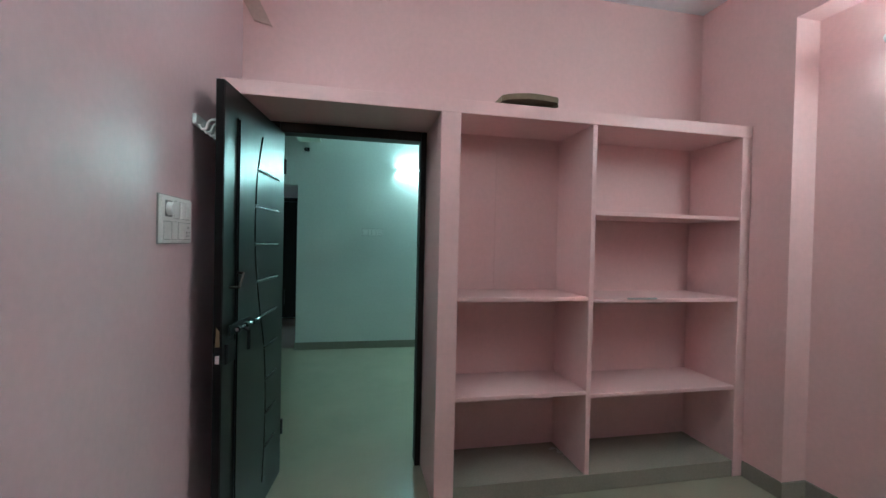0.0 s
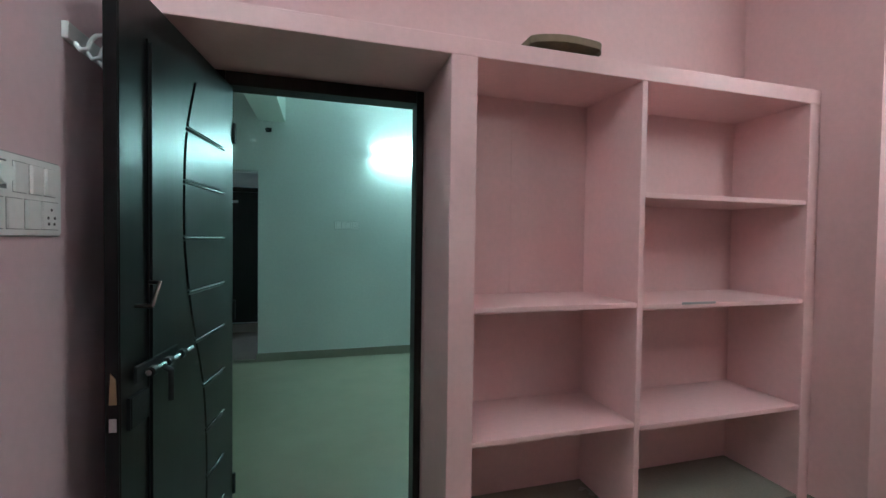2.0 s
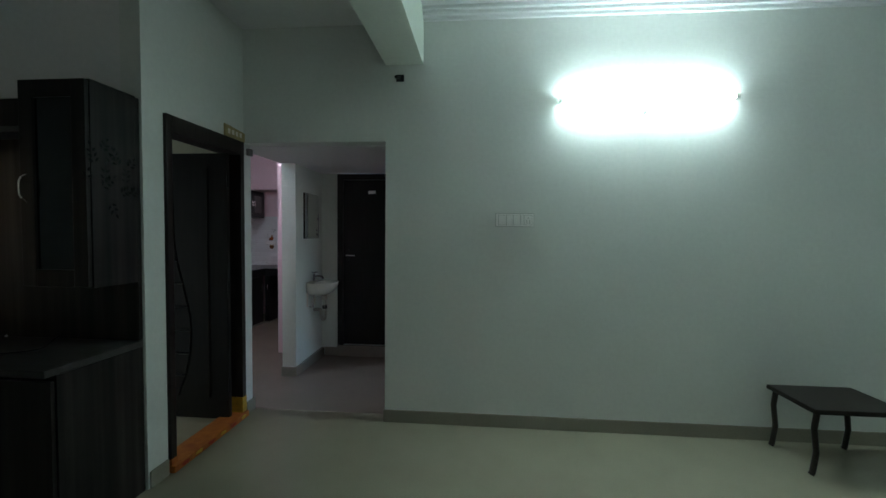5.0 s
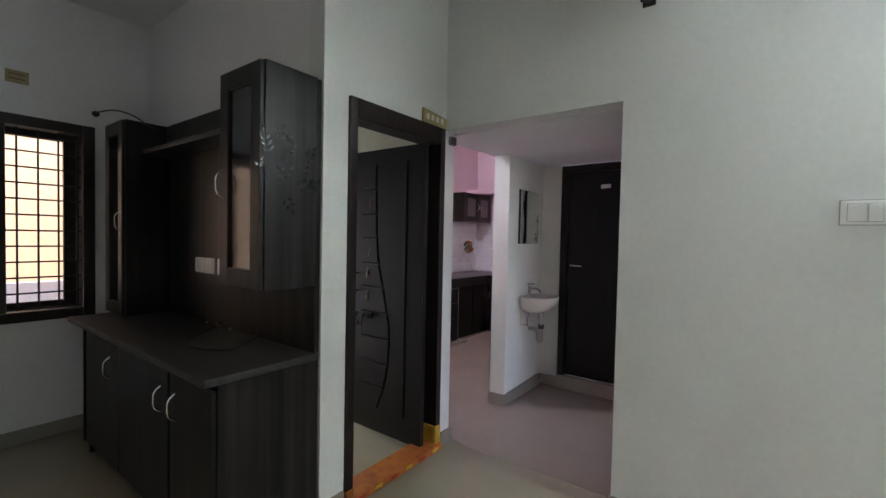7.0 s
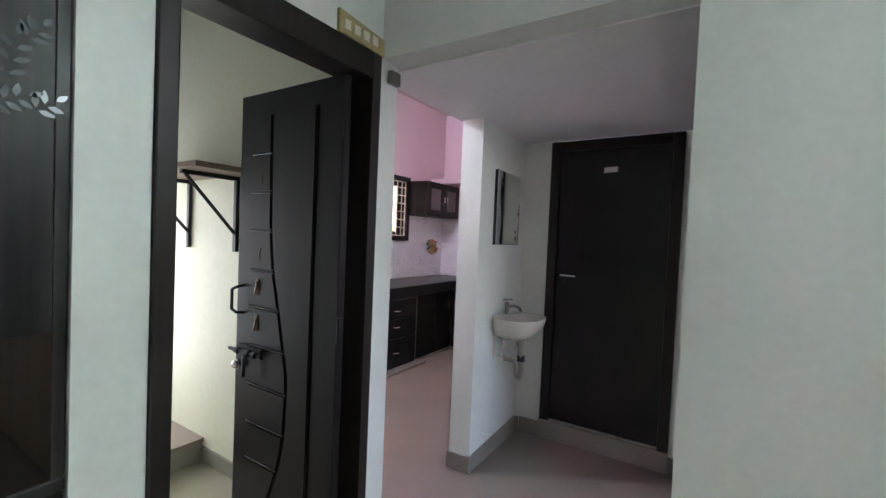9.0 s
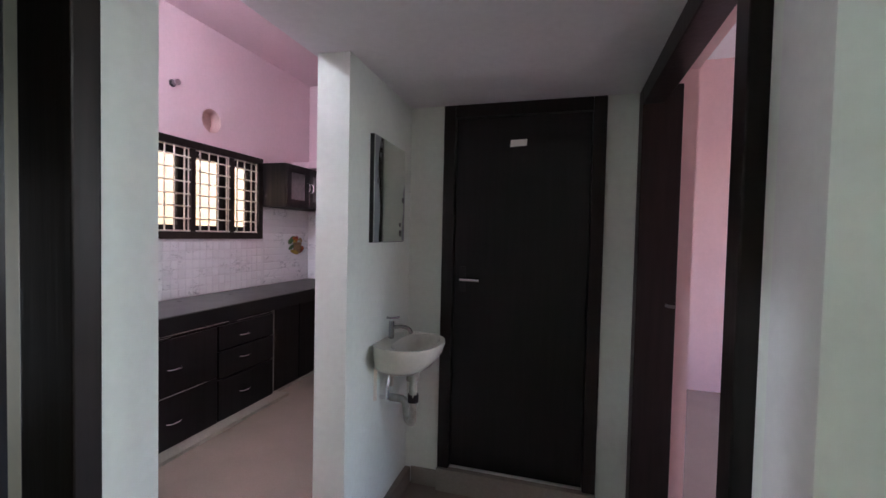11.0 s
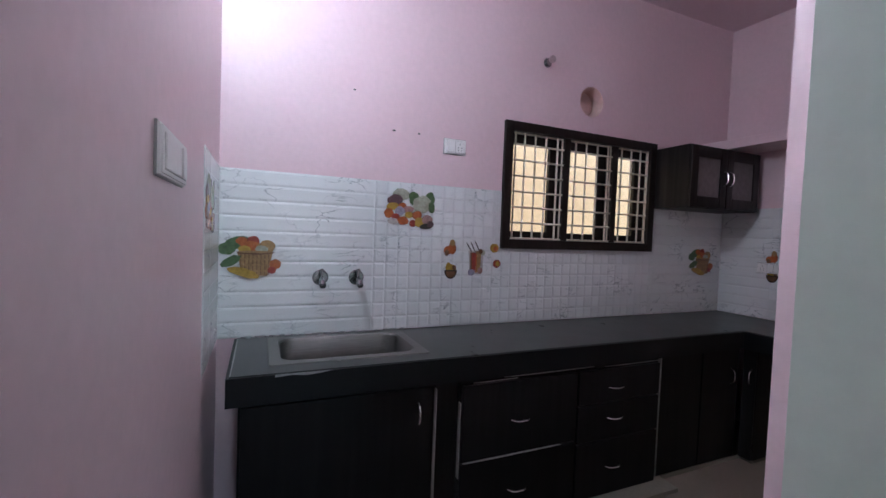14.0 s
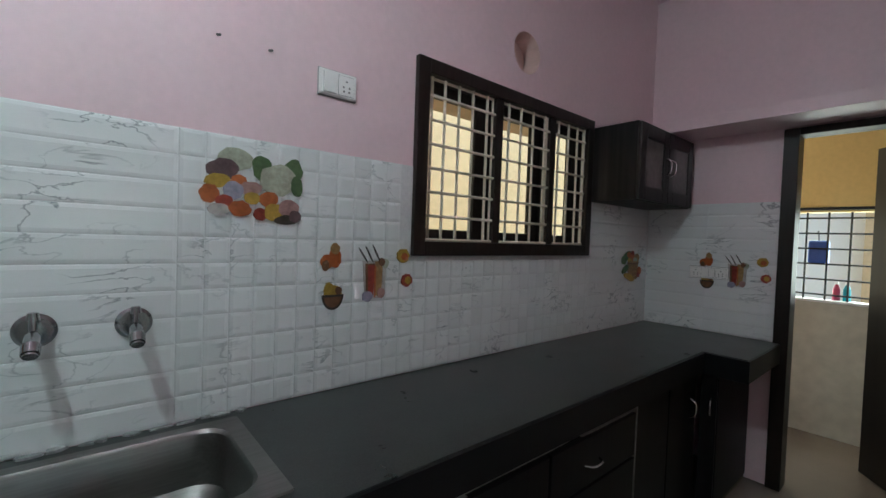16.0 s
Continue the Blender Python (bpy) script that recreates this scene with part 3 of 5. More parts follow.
skirting("baseboard_passage", [((-2.024, -1.862), (6.694, 6.7045)), ((-1.895, -1.862), (6.7055, 7.467)), ((-2.024, -2.0125), (6.7055, 7.478)), ((-1.861, -1.702), (7.468, 7.4795)), ((-0.853, -0.712), (7.468, 7.4795)), ((-0.712, -0.7005), (7.30, 7.467))])

# ---- living room ----
switch_board((0.095, 5.7995, 1.527), (1, 0, 0), (0, -1, 0), 0.278, 0.095,
             [(0.02, 0.012, 0.055, 0.07, "b"), (0.08, 0.012, 0.04, 0.07, "r"), (0.13, 0.012, 0.05, 0.07, "b"), (0.185, 0.012, 0.02, 0.07, "r"), (0.21, 0.012, 0.055, 0.07, "s")],
             "white plastic switch board with socket on the green wall")
clip_t = thing("wall_hook", "small dark metal hook fixed high on the wall", "hook", (-0.64, 5.79, 2.63))
part("plate", box((-0.665, -0.605), (5.789, 5.7995), (2.61, 2.66), 0.003), BLACKM, clip_t)
part("stub", rod(bmesh.new(), (-0.635, 5.795, 2.635), (-0.66, 5.75, 2.63), 0.012), BLACKM, clip_t, "", True)

# ceiling fan
FX, FY, FZ = 1.16, 4.42, 2.80
fan = thing("ceiling_fan", "white three-bladed ceiling fan at rest under the ceiling", "ceiling fan", (FX, FY, FZ))
part("rod", rod(bmesh.new(), (FX, FY, FZ + 0.05), (FX, FY, 3.118), 0.012), PLASTIC, fan)
part("canopy", rod(bmesh.new(), (FX, FY, 3.06), (FX, FY, 3.119), 0.03, 0.06, 20), PLASTIC, fan, "", True)
hub = bmesh.new()
rod(hub, (FX, FY, FZ - 0.03), (FX, FY, FZ + 0.05), 0.10, 0.08, 24)
rod(hub, (FX, FY, FZ - 0.06), (FX, FY, FZ - 0.03), 0.05, 0.10, 24)
part("motor", hub, PLASTIC, fan, "", True)
for k in range(3):
    a = radians(172 + 120 * k)
    ua = Vector((math.cos(a), math.sin(a), 0))
    va = Vector((-math.sin(a), math.cos(a), 0.18)).normalized()
    part("blade", prism([(0.16, -0.05), (0.62, -0.075), (0.66, -0.04), (0.66, 0.04), (0.62, 0.065), (0.16, 0.045)], 0.006, (FX, FY, FZ), ua, va, ua.cross(va), 0.002), PLASTIC, fan)
    part("blade_arm", prism([(0.08, -0.02), (0.24, -0.03), (0.24, 0.03), (0.08, 0.02)], 0.006, Vector((FX, FY, FZ)) - ua.cross(va) * 0.007, ua, va, ua.cross(va), 0.001), BLACKM, fan)

# small side table at the far end of the room
table = thing("side_table", "small dark wooden side table with curved legs", "table", (2.25, 5.5, 0))
part("tabletop", box((2.0, 2.55), (5.30, 5.74), (0.40, 0.43), 0.008), FRAME, table)
for x in (2.04, 2.51):
    for y in (5.34, 5.70):
        part("leg", tube(bmesh.new(), [(x, y, 0.40), (x - 0.012, y, 0.30), (x + 0.005, y, 0.15), (x - 0.012, y, 0.03), (x - 0.02, y, 0.0125)], 0.017), FRAME, table, "", True)

# TV cabinet
tv = thing("tv_cabinet", "charcoal laminate TV cabinet with tall glazed side boxes", "cabinet", (-2.9, 4.5, 0))
part("back_panel", box((-3.93, -1.893), (4.772, 4.7975), (0.862, 2.195), 0.002), LAM, tv)
part("shelf", box((-3.594, -2.257), (4.60, 4.771), (1.975, 2.005), 0.003), LAM_H, tv)
part("header", box((-3.594, -2.257), (4.745, 4.771), (2.006, 2.195), 0.003), LAM, tv)


def tall_box(x0, x1, z0, z1, hx):
    yy = (4.505, 4.771)
    for nm, xs, zs in (("side_panel", (x0, x0 + 0.018), (z0, z1)), ("side_panel", (x1 - 0.018, x1), (z0, z1)), ("bottom_panel", (x0 + 0.018, x1 - 0.018), (z0, z0 + 0.018)), ("top_panel", (x0 + 0.018, x1 - 0.018), (z1 - 0.018, z1)), ("inner_shelf", (x0 + 0.018, x1 - 0.018), (z0 + 0.33, z0 + 0.345)), ("inner_shelf", (x0 + 0.018, x1 - 0.018), (z0 + 0.66, z0 + 0.675))):
        part(nm, box(xs, yy, zs, 0.0015), LAM, tv)
    w = 0.075
    d = bmesh.new()
    a, c = x0 + 0.006, x1 - 0.006
    for xs, zs in (((a, a + w), (z0 + 0.006, z1 - 0.006)), ((c - w, c), (z0 + 0.006, z1 - 0.006)), ((a + w, c - w), (z0 + 0.006, z0 + 0.09)), ((a + w, c - w), (z1 - 0.09, z1 - 0.006))):
        bx(d, xs, (4.482, 4.503), zs, 0.003)
    dr = part("glazed_door", d, LAM, tv)
    part("pane", box((a + w, c - w), (4.494, 4.497), (z0 + 0.09, z1 - 0.09)), SMOKED, dr, "dark glossy glass pane")
    pull("handle", dr, (hx, 4.482, (z0 + z1) / 2 - 0.02), (0, 0, 1), (0, -1, 0), 0.13, 0.035)


tall_box(-2.255, -1.893, 1.19, 2.20, -2.215)
tall_box(-3.945, -3.596, 0.862, 2.195, -3.62)
for nm, xs, ys, zs in (("base_side", (-3.62, -3.595), (4.31, 4.795), (0, 0.825)), ("base_side", (-1.915, -1.893), (4.31, 4.795), (0, 0.825)), ("base_bottom", (-3.595, -1.915), (4.33, 4.795), (0.08, 0.10)), ("base_back", (-3.595, -1.915), (4.775, 4.795), (0.10, 0.825)), ("base_divider", (-2.55, -2.53), (4.33, 4.775), (0.10, 0.825)), ("kick_board", (-3.595, -1.915), (4.36, 4.38), (0.001, 0.08))):
    part(nm, box(xs, ys, zs, 0.0015), LAM, tv)
part("top", box((-3.86, -1.890), (4.255, 4.798), (0.826, 0.860), 0.006), LAM_H, tv)
part("side_leg", box((-3.84, -3.815), (4.33, 4.795), (0.0, 0.8255), 0.002), LAM, tv)
for x0, x1, hx, lab in ((-3.585, -2.99, -3.13, ""), (-2.98, -2.325, -2.405, ""), (-2.30, -1.90, -2.245, "")):
    dd = part("cabinet_door", box((x0, x1), (4.288, 4.308), (0.09, 0.80), 0.003), LAM, tv)
    pull("handle", dd, (hx, 4.288, 0.655), (0, 0, 1), (0, -1, 0), 0.12, 0.03)
switch_board((-3.16, 4.7715, 1.183), (1, 0, 0), (0, -1, 0), 0.25, 0.095, [(0.02, 0.012, 0.06, 0.07, "s"), (0.085, 0.012, 0.04, 0.07, "r"), (0.13, 0.012, 0.04, 0.07, "r"), (0.175, 0.012, 0.06, 0.07, "s")], "white socket board on the TV back panel")
switch_board((-2.855, 4.7715, 1.183), (1, 0, 0), (0, -1, 0), 0.105, 0.098, [(0.015, 0.012, 0.03, 0.07, "r"), (0.05, 0.012, 0.045, 0.07, "s")], "small white socket plate on the TV back panel")
cable = thing("loose_cable", "black cable looped on the cabinet top", "cable", (-2.5, 4.55, 0.861))
part("cord", tube(bmesh.new(), smooth_curve([(-2.79, 4.76, 0.90), (-2.79, 4.70, 0.866), (-2.66, 4.54, 0.8645), (-2.50, 4.44, 0.8645), (-2.34, 4.46, 0.8645), (-2.25, 4.55, 0.8645), (-2.33, 4.68, 0.8645), (-2.36, 4.765, 0.89)], 5), 0.0045, 8), BLACKM, cable, "", True)
wire = thing("wall_cable", "black cable drooping from a wall outlet over the cabinet", "cable", (-4.05, 4.5, 2.28))
part("cord", tube(bmesh.new(), smooth_curve([(-4.085, 4.46, 2.29), (-4.03, 4.46, 2.295), (-3.80, 4.50, 2.285), (-3.60, 4.55, 2.225), (-3.50, 4.60, 2.16), (-3.48, 4.735, 2.10)], 5), 0.005, 8), BLACKM, wire, "", True)
part("plug", ball(bmesh.new(), (-4.065, 4.46, 2.29), 0.024, 1, 1, 0.9), BLACKM, wire, "", True)
for x in (-3.0, -2.86, -2.70):
    st = thing("cable_clip", "small pale clip on the cabinet back edge", "clip", (x, 4.77, 0.862))
    part("clip", ball(bmesh.new(), (x, 4.764, 0.867), 0.007), PLASTIC, st, "", True)
flower = thing("flower_sticker", "pale silver leaf spray sticker on the cabinet side", "sticker", (-1.892, 4.6, 1.85))
SILVER = material("silver_print", (0.036, 0.038, 0.040), 0.2, 0.7, grain=60, vary=0.4, bump=0)


def sprig(y, z, lean, length, pairs, mat):
    """A stem with paired pointed leaves and one at its tip."""
    up = Vector((math.sin(lean), math.cos(lean)))
    for k in range(pairs * 2 + 1):
        f = 0.25 + 0.75 * (k // 2) / pairs
        side = 0 if k == pairs * 2 else (1 if k % 2 else -1)
        a = lean + side * 0.95
        w_ = Vector((math.sin(a), math.cos(a)))
        b0 = Vector((y, z)) + up * length * f + w_ * 0.004
        n_ = Vector((w_.y, -w_.x))
        ll = 0.034 - 0.008 * f
        pts = [b0, b0 + w_ * ll * 0.35 + n_ * 0.0062, b0 + w_ * ll * 0.7 + n_ * 0.0048, b0 + w_ * ll, b0 + w_ * ll * 0.7 - n_ * 0.0048, b0 + w_ * ll * 0.35 - n_ * 0.0062]
        part("leaf", prism(pts, 0.0008, (-1.8928, 0, 0), (0, 1, 0), (0, 0, 1), (1, 0, 0)), mat, flower)


for y, z, lean, length, pairs in ((4.545, 1.675, 0.9, 0.10, 3), (4.575, 1.705, 0.1, 0.09, 2), (4.60, 1.79, 0.35, 0.085, 2), (4.475, 1.72, 0.3, 0.03, 1), (4.53, 1.78, -0.3, 0.10, 3),
                                  (4.60, 1.62, 2.6, 0.07, 2), (4.69, 1.70, 0.2, 0.11, 3), (4.73, 1.66, 0.9, 0.05, 2), (4.56, 1.86, 0.5, 0.06, 2), (4.655, 1.655, 1.1, 0.08, 3), (4.665, 1.79, -0.4, 0.09, 3), (4.72, 1.80, 0.6, 0.05, 2)):
    sprig(y, z, lean, length, pairs, SILVER)

# barred window of the living room
def barred_window(name, label, face, y0, y1, z0, z1, fw, posts, bars_y, bars_z, bar_mat, bar_r, sash_x, wl, wr, proud, bar_x=-0.035, post_x=None, border=0.0):
    t = tagged(thing(name, label, "window", (face, y0, z0)), kind="structure")
    xs = (face - 0.09, face + proud)
    for ys, zs in (((y0, y0 + fw), (z0, z1)), ((y1 - fw, y1), (z0, z1)), ((y0 + fw, y1 - fw), (z0, z0 + fw)), ((y0 + fw, y1 - fw), (z1 - fw, z1))):
        part("window_frame", box(xs, ys, zs, 0.004), FRAME, t)
    edges = [y0 + fw] + [p for q in posts for p in q] + [y1 - fw]
    for a, b in posts:
        part("mullion", box((xs[0], face + (proud if post_x is None else post_x)), (a, b), (z0 + fw, z1 - fw), 0.004), FRAME, t)
    for y in bars_y:
        part("bar", rod(bmesh.new(), (face + bar_x, y, z0 + fw - 0.01), (face + bar_x, y, z1 - fw + 0.01), bar_r, seg=8), bar_mat, t)
    for a, b in zip(edges[::2], edges[1::2]):
        for z in bars_z:
            part("bar", rod(bmesh.new(), (face + bar_x + 0.005, a - 0.01, z), (face + bar_x + 0.005, b + 0.01, z), bar_r, seg=8), bar_mat, t)
        if border:
            for ys, zs in (((a, a + border), (z0 + fw, z1 - fw)), ((b - border, b), (z0 + fw, z1 - fw)), ((a + border, b - border), (z0 + fw, z0 + fw + border)), ((a + border, b - border), (z1 - fw - border, z1 - fw))):
                part("grille_border", box((face + bar_x - 0.010, face + bar_x - 0.004), ys, zs, 0.001), bar_mat, t)
        s = bmesh.new()
        zz = (z0 + 0.03, z1 - 0.03)
        for ys, zs in (((a - 0.02, a + wl), zz), ((b - wr, b + 0.02), zz), ((a + wl, b - wr), (zz[0], zz[0] + 0.085)), ((a + wl, b - wr), (zz[1] - 0.085, zz[1]))):
            bx(s, (sash_x - 0.03, sash_x), ys, zs, 0.003)
        sh = part("sash", s, FRAME, t)
        pn = part("pane", box((sash_x - 0.018, sash_x - 0.014), (a + wl, b - wr), (zz[0] + 0.085, zz[1] - 0.085)), GLASS, t)
        pn.visible_shadow = False
    return t


barred_window("window_1", "dark timber window with black iron bars and glazed sashes", -4.09, W0, W1, 0.82, 2.19, 0.07, ((3.485, 3.535), (3.945, 3.995)),
              [W0 + 0.07 + 0.102 * k for k in range(1, 4)] + [3.535 + 0.102 * k for k in range(1, 4)] + [4.055, 4.16, 4.265, 4.365], [0.90 + 0.1065 * k for k in range(12)], BLACKM, 0.006, -4.215, 0.02, 0.075, 0.03)
plaque = thing("wall_plaque", "small ochre plaque above the window", "plaque", (-4.09, 4.05, 2.43))
OCHRE = material("ochre_card", (0.42, 0.34, 0.16), 0.7, grain=40, vary=0.3)
part("board", prism([(4.0, 2.395), (4.112, 2.395), (4.112, 2.475), (4.0, 2.475)], 0.012, (-4.0895, 0, 0), (0, 1, 0), (0, 0, 1), (1, 0, 0), 0.003), OCHRE, plaque)
for k in range(2):
    part("bar_mark", prism([(4.015, 2.415 + 0.03 * k), (4.095, 2.415 + 0.03 * k), (4.095, 2.425 + 0.03 * k), (4.015, 2.425 + 0.03 * k)], 0.001, (-4.0768, 0, 0), (0, 1, 0), (0, 0, 1), (1, 0, 0)), WOODSHELF, plaque)

# dark door in the west wall
door_frame("door_frame_main", "dark stained timber door frame in the green wall",
           [("jamb", (-2.0, -1.862), (4.957, 5.007), (0.05, 2.165)), ("jamb", (-2.0, -1.862), (5.728, 5.778), (0.05, 2.165)), ("head", (-2.0, -1.862), (5.008, 5.727), (2.06, 2.165))])
sill = tagged(thing("door_sill", "orange and yellow painted wooden door sill", "door sill", (-1.93, 5.38, 0)), kind="structure")
ORANGE = material("orange_turmeric_paint", (0.50, 0.16, 0.02), 0.6, grain=22, vary=0.5, patch=6, dark=(0.30, 0.07, 0.01))
YELLOWP = material("yellow_turmeric_paint", (0.60, 0.36, 0.03), 0.6, grain=22, vary=0.4)
part("sill_board", box((-2.0, -1.84), (4.957, 5.778), (0.005, 0.049), 0.005), ORANGE, sill)
for k in range(6):
    part("painted_mark", prism(oval(5.05 + 0.13 * k, 0.027, 0.035, 0.012, 12, 0.5, k), 0.001, (-1.8398, 0, 0), (0, 1, 0), (0, 0, 1), (1, 0, 0)), YELLOWP if k % 2 else material("red_kumkum", (0.35, 0.04, 0.02), 0.7), sill)
part("painted_foot", box((-1.999, -1.858), (5.722, 5.7785), (0.0495, 0.17), 0.004), YELLOWP, sill, "yellow painted jamb foot")
part("painted_foot", box((-1.999, -1.858), (4.9565, 5.010), (0.0495, 0.09), 0.004), ORANGE, sill, "orange painted jamb foot")
mdoor = panelled_leaf("dark_door", "open black-brown moulded door with bowed panels and bolts", (-1.915, 5.63, 0), (-1, 0, 0), (0, -1, 0), 0.68, 0.035, 2.055,
                      [(0.43, 1.96), (0.43, 1.776), (0.425, 1.60), (0.418, 1.43), (0.395, 1.25), (0.352, 1.08), (0.31, 0.90), (0.287, 0.79), (0.295, 0.55), (0.335, 0.37), (0.40, 0.20)],
                      0.572, 0.14, [0.20, 0.37, 0.54, 0.72, 0.90, 1.08, 1.25, 1.43, 1.60, 1.776, 1.955], [])
GOLD = material("dull_brass", (0.16, 0.11, 0.07), 0.45, 0.8)
bolt = part("sliding_bolt", tube(bmesh.new(), [(-2.585, 5.592, 0.87), (-2.345, 5.592, 0.87)], 0.008), BLACKM, mdoor, "black iron sliding bolt", True)
for x in (-2.52, -2.44, -2.39):
    part("bolt_guide", rod(bmesh.new(), (x - 0.012, 5.592, 0.87), (x + 0.012, 5.592, 0.87), 0.015), BLACKM, bolt)
part("bolt_plate", prism([(-2.55, 0.845), (-2.37, 0.845), (-2.37, 0.895), (-2.55, 0.895)], 0.012, (0, 5.6225, 0), (1, 0, 0), (0, 0, 1), (0, -1, 0), 0.002), BLACKM, bolt)
part("bolt_knob", tube(bmesh.new(), [(-2.43, 5.592, 0.87), (-2.43, 5.57, 0.86), (-2.43, 5.565, 0.77)], 0.009), BLACKM, bolt, "", True)
part("door_pull", tube(bmesh.new(), [(-2.535, 5.628, 1.17), (-2.535, 5.59, 1.165), (-2.565, 5.585, 1.15), (-2.565, 5.585, 1.06), (-2.535, 5.59, 1.045), (-2.535, 5.628, 1.04)], 0.007), BLACKM, mdoor, "black door pull", True)
part("lock_knob", ball(rod(bmesh.new(), (-2.535, 5.63, 0.80), (-2.535, 5.60, 0.80), 0.022, seg=16), (-2.535, 5.595, 0.80), 0.02), CHROME, mdoor, "round chrome lock knob", True)
for z in (1.17, 1.005):
    k = bmesh.new()
    rod(k, (-2.418, 5.621, z + 0.03), (-2.418, 5.614, z + 0.03), 0.012)
    ball(k, (-2.418, 5.616, z - 0.012), 0.019, 1, 0.35, 1.2)
    tube(k, [(-2.418, 5.614, z + 0.03), (-2.415, 5.61, z), (-2.425, 5.61, z - 0.03)], 0.005)
    part("escutcheon", k, GOLD, mdoor, "small dull brass lock cover", True)
for z in (1.31, 1.66):
    part("numeral_mark", tube(bmesh.new(), [(-2.40, 5.621, z + 0.05), (-2.415, 5.619, z + 0.01), (-2.405, 5.619, z - 0.02)], 0.004), GOLD, mdoor)
stk = bmesh.new()
for k in range(7):
    rnd = random.Random(40 + k)
    ball(stk, (-2.18 + 0.10 * (rnd.random() - 0.5), 5.6215, 1.55 + 0.16 * (rnd.random() - 0.5)), 0.022, 1, 0.06, 1.2, 10)
part("faded_sticker", stk, DOOR, mdoor, "raised faded sticker", True)
part("sticker_edge", tube(bmesh.new(), smooth_curve([(-2.235, 5.621, 1.475), (-2.18, 5.621, 1.455), (-2.125, 5.621, 1.48)], 4), 0.0025), STEEL, mdoor, "worn silvery sticker edge", True)
for z in (0.25, 1.0, 1.8):
    part("hinge", rod(bmesh.new(), (-1.91, 5.635, z), (-1.91, 5.635, z + 0.10), 0.008), BLACKM, mdoor, "", True)
cardt = thing("name_card", "faded yellow card strip above the door frame", "card strip", (-1.87, 5.66, 2.2))
part("strip", prism([(5.545, 2.17), (5.795, 2.166), (5.795, 2.235), (5.545, 2.255)], 0.016, (-1.8795, 0, 0), (0, 1, 0), (0, 0, 1), (1, 0, 0), 0.003), OCHRE, cardt)
for k in range(4):
    part("mark", prism([(5.57 + 0.05 * k, 2.19), (5.60 + 0.05 * k, 2.19), (5.60 + 0.05 * k, 2.225), (5.57 + 0.05 * k, 2.225)], 0.001, (-1.8632, 0, 0), (0, 1, 0), (0, 0, 1), (1, 0, 0)), CREAM_M, cardt)
hk = thing("small_hook", "small grey metal hook on the wall corner", "hook", (-1.875, 5.86, 2.10))
part("plate", box((-1.8795, -1.855), (5.835, 5.895), (2.075, 2.13), 0.004), STEEL, hk)

# side room behind the dark door
stepb = thing("tiled_step", "low tiled step at the end of the side room", "step", (-3.7, 5.4, 0))
part("tread", box((-4.085, -3.24), (4.925, 5.838), (0.125, 0.15), 0.004), TILE_K, stepb)
part("riser", box((-4.085, -3.255), (4.925, 5.838), (0.005, 0.125), 0.002), SKIRT, stepb)
skirting("baseboard_side_room", [((-3.25, -2.02), (5.828, 5.8395))])
wsh = thing("wall_shelf", "brown plywood wall shelf on black iron brackets", "shelf", (-3.2, 5.7, 1.7))
part("board", box((-3.75, -2.75), (5.50, 5.838), (1.722, 1.75), 0.003), WOODSHELF, wsh)
for x in (-2.95, -3.46):
    b = bmesh.new()
    bx(b, (x - 0.012, x + 0.012), (5.53, 5.838), (1.700, 1.7215))
    bx(b, (x - 0.012, x + 0.012), (5.818, 5.838), (1.303, 1.700))
    tube(b, [(x, 5.55, 1.705), (x, 5.825, 1.40)], 0.010, 6)
    part("bracket", b, BLACKM, wsh)

# area lamp added in the assumed, unseen end opening of the side room
dl = new("side_room_end_lamp", bpy.data.lights.new("side_room_end_lamp", 'AREA'))
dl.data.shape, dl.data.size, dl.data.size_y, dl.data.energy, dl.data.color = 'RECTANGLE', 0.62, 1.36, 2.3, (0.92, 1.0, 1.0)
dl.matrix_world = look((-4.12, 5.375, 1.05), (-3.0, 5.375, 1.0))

# ---- passage ----
door_frame("door_frame_bath", "dark stained timber frame of the bathroom door",
           [("jamb", (-1.699, -1.635), (7.455, 7.57), (0.131, 2.152)), ("jamb", (-0.92, -0.856), (7.455, 7.57), (0.131, 2.152)), ("head", (-1.634, -0.921), (7.455, 7.57), (2.085, 2.152))])
bd = thing("bathroom_door", "closed plain black-brown bathroom door with a pale sticker", "door", (-1.28, 7.5, 0.14))
part("leaf", box((-1.632, -0.923), (7.487, 7.52), (0.14, 2.083), 0.003), DOOR, bd)
part("sticker", prism([(-1.337, 1.92), (-1.25, 1.925), (-1.248, 1.96), (-1.335, 1.957)], 0.001, (0, 7.4868, 0), (1, 0, 0), (0, 0, 1), (0, -1, 0)), PLASTIC, bd, "small white paper sticker")
part("handle_plate", box((-1.60, -1.565), (7.479, 7.4868), (1.13, 1.27), 0.003), BLACKM, bd)
part("lever", tube(bmesh.new(), [(-1.583, 7.48, 1.20), (-1.583, 7.44, 1.20), (-1.48, 7.438, 1.198)], 0.009), CHROME, bd, "chrome lever handle", True)
thr = tagged(thing("bath_threshold", "raised tiled threshold below the bathroom door", "threshold", (-1.28, 7.47, 0)), kind="structure")
part("kerb", box((-1.701, -0.854), (7.44, 7.4795), (0.003, 0.13), 0.003), SKIRT, thr)

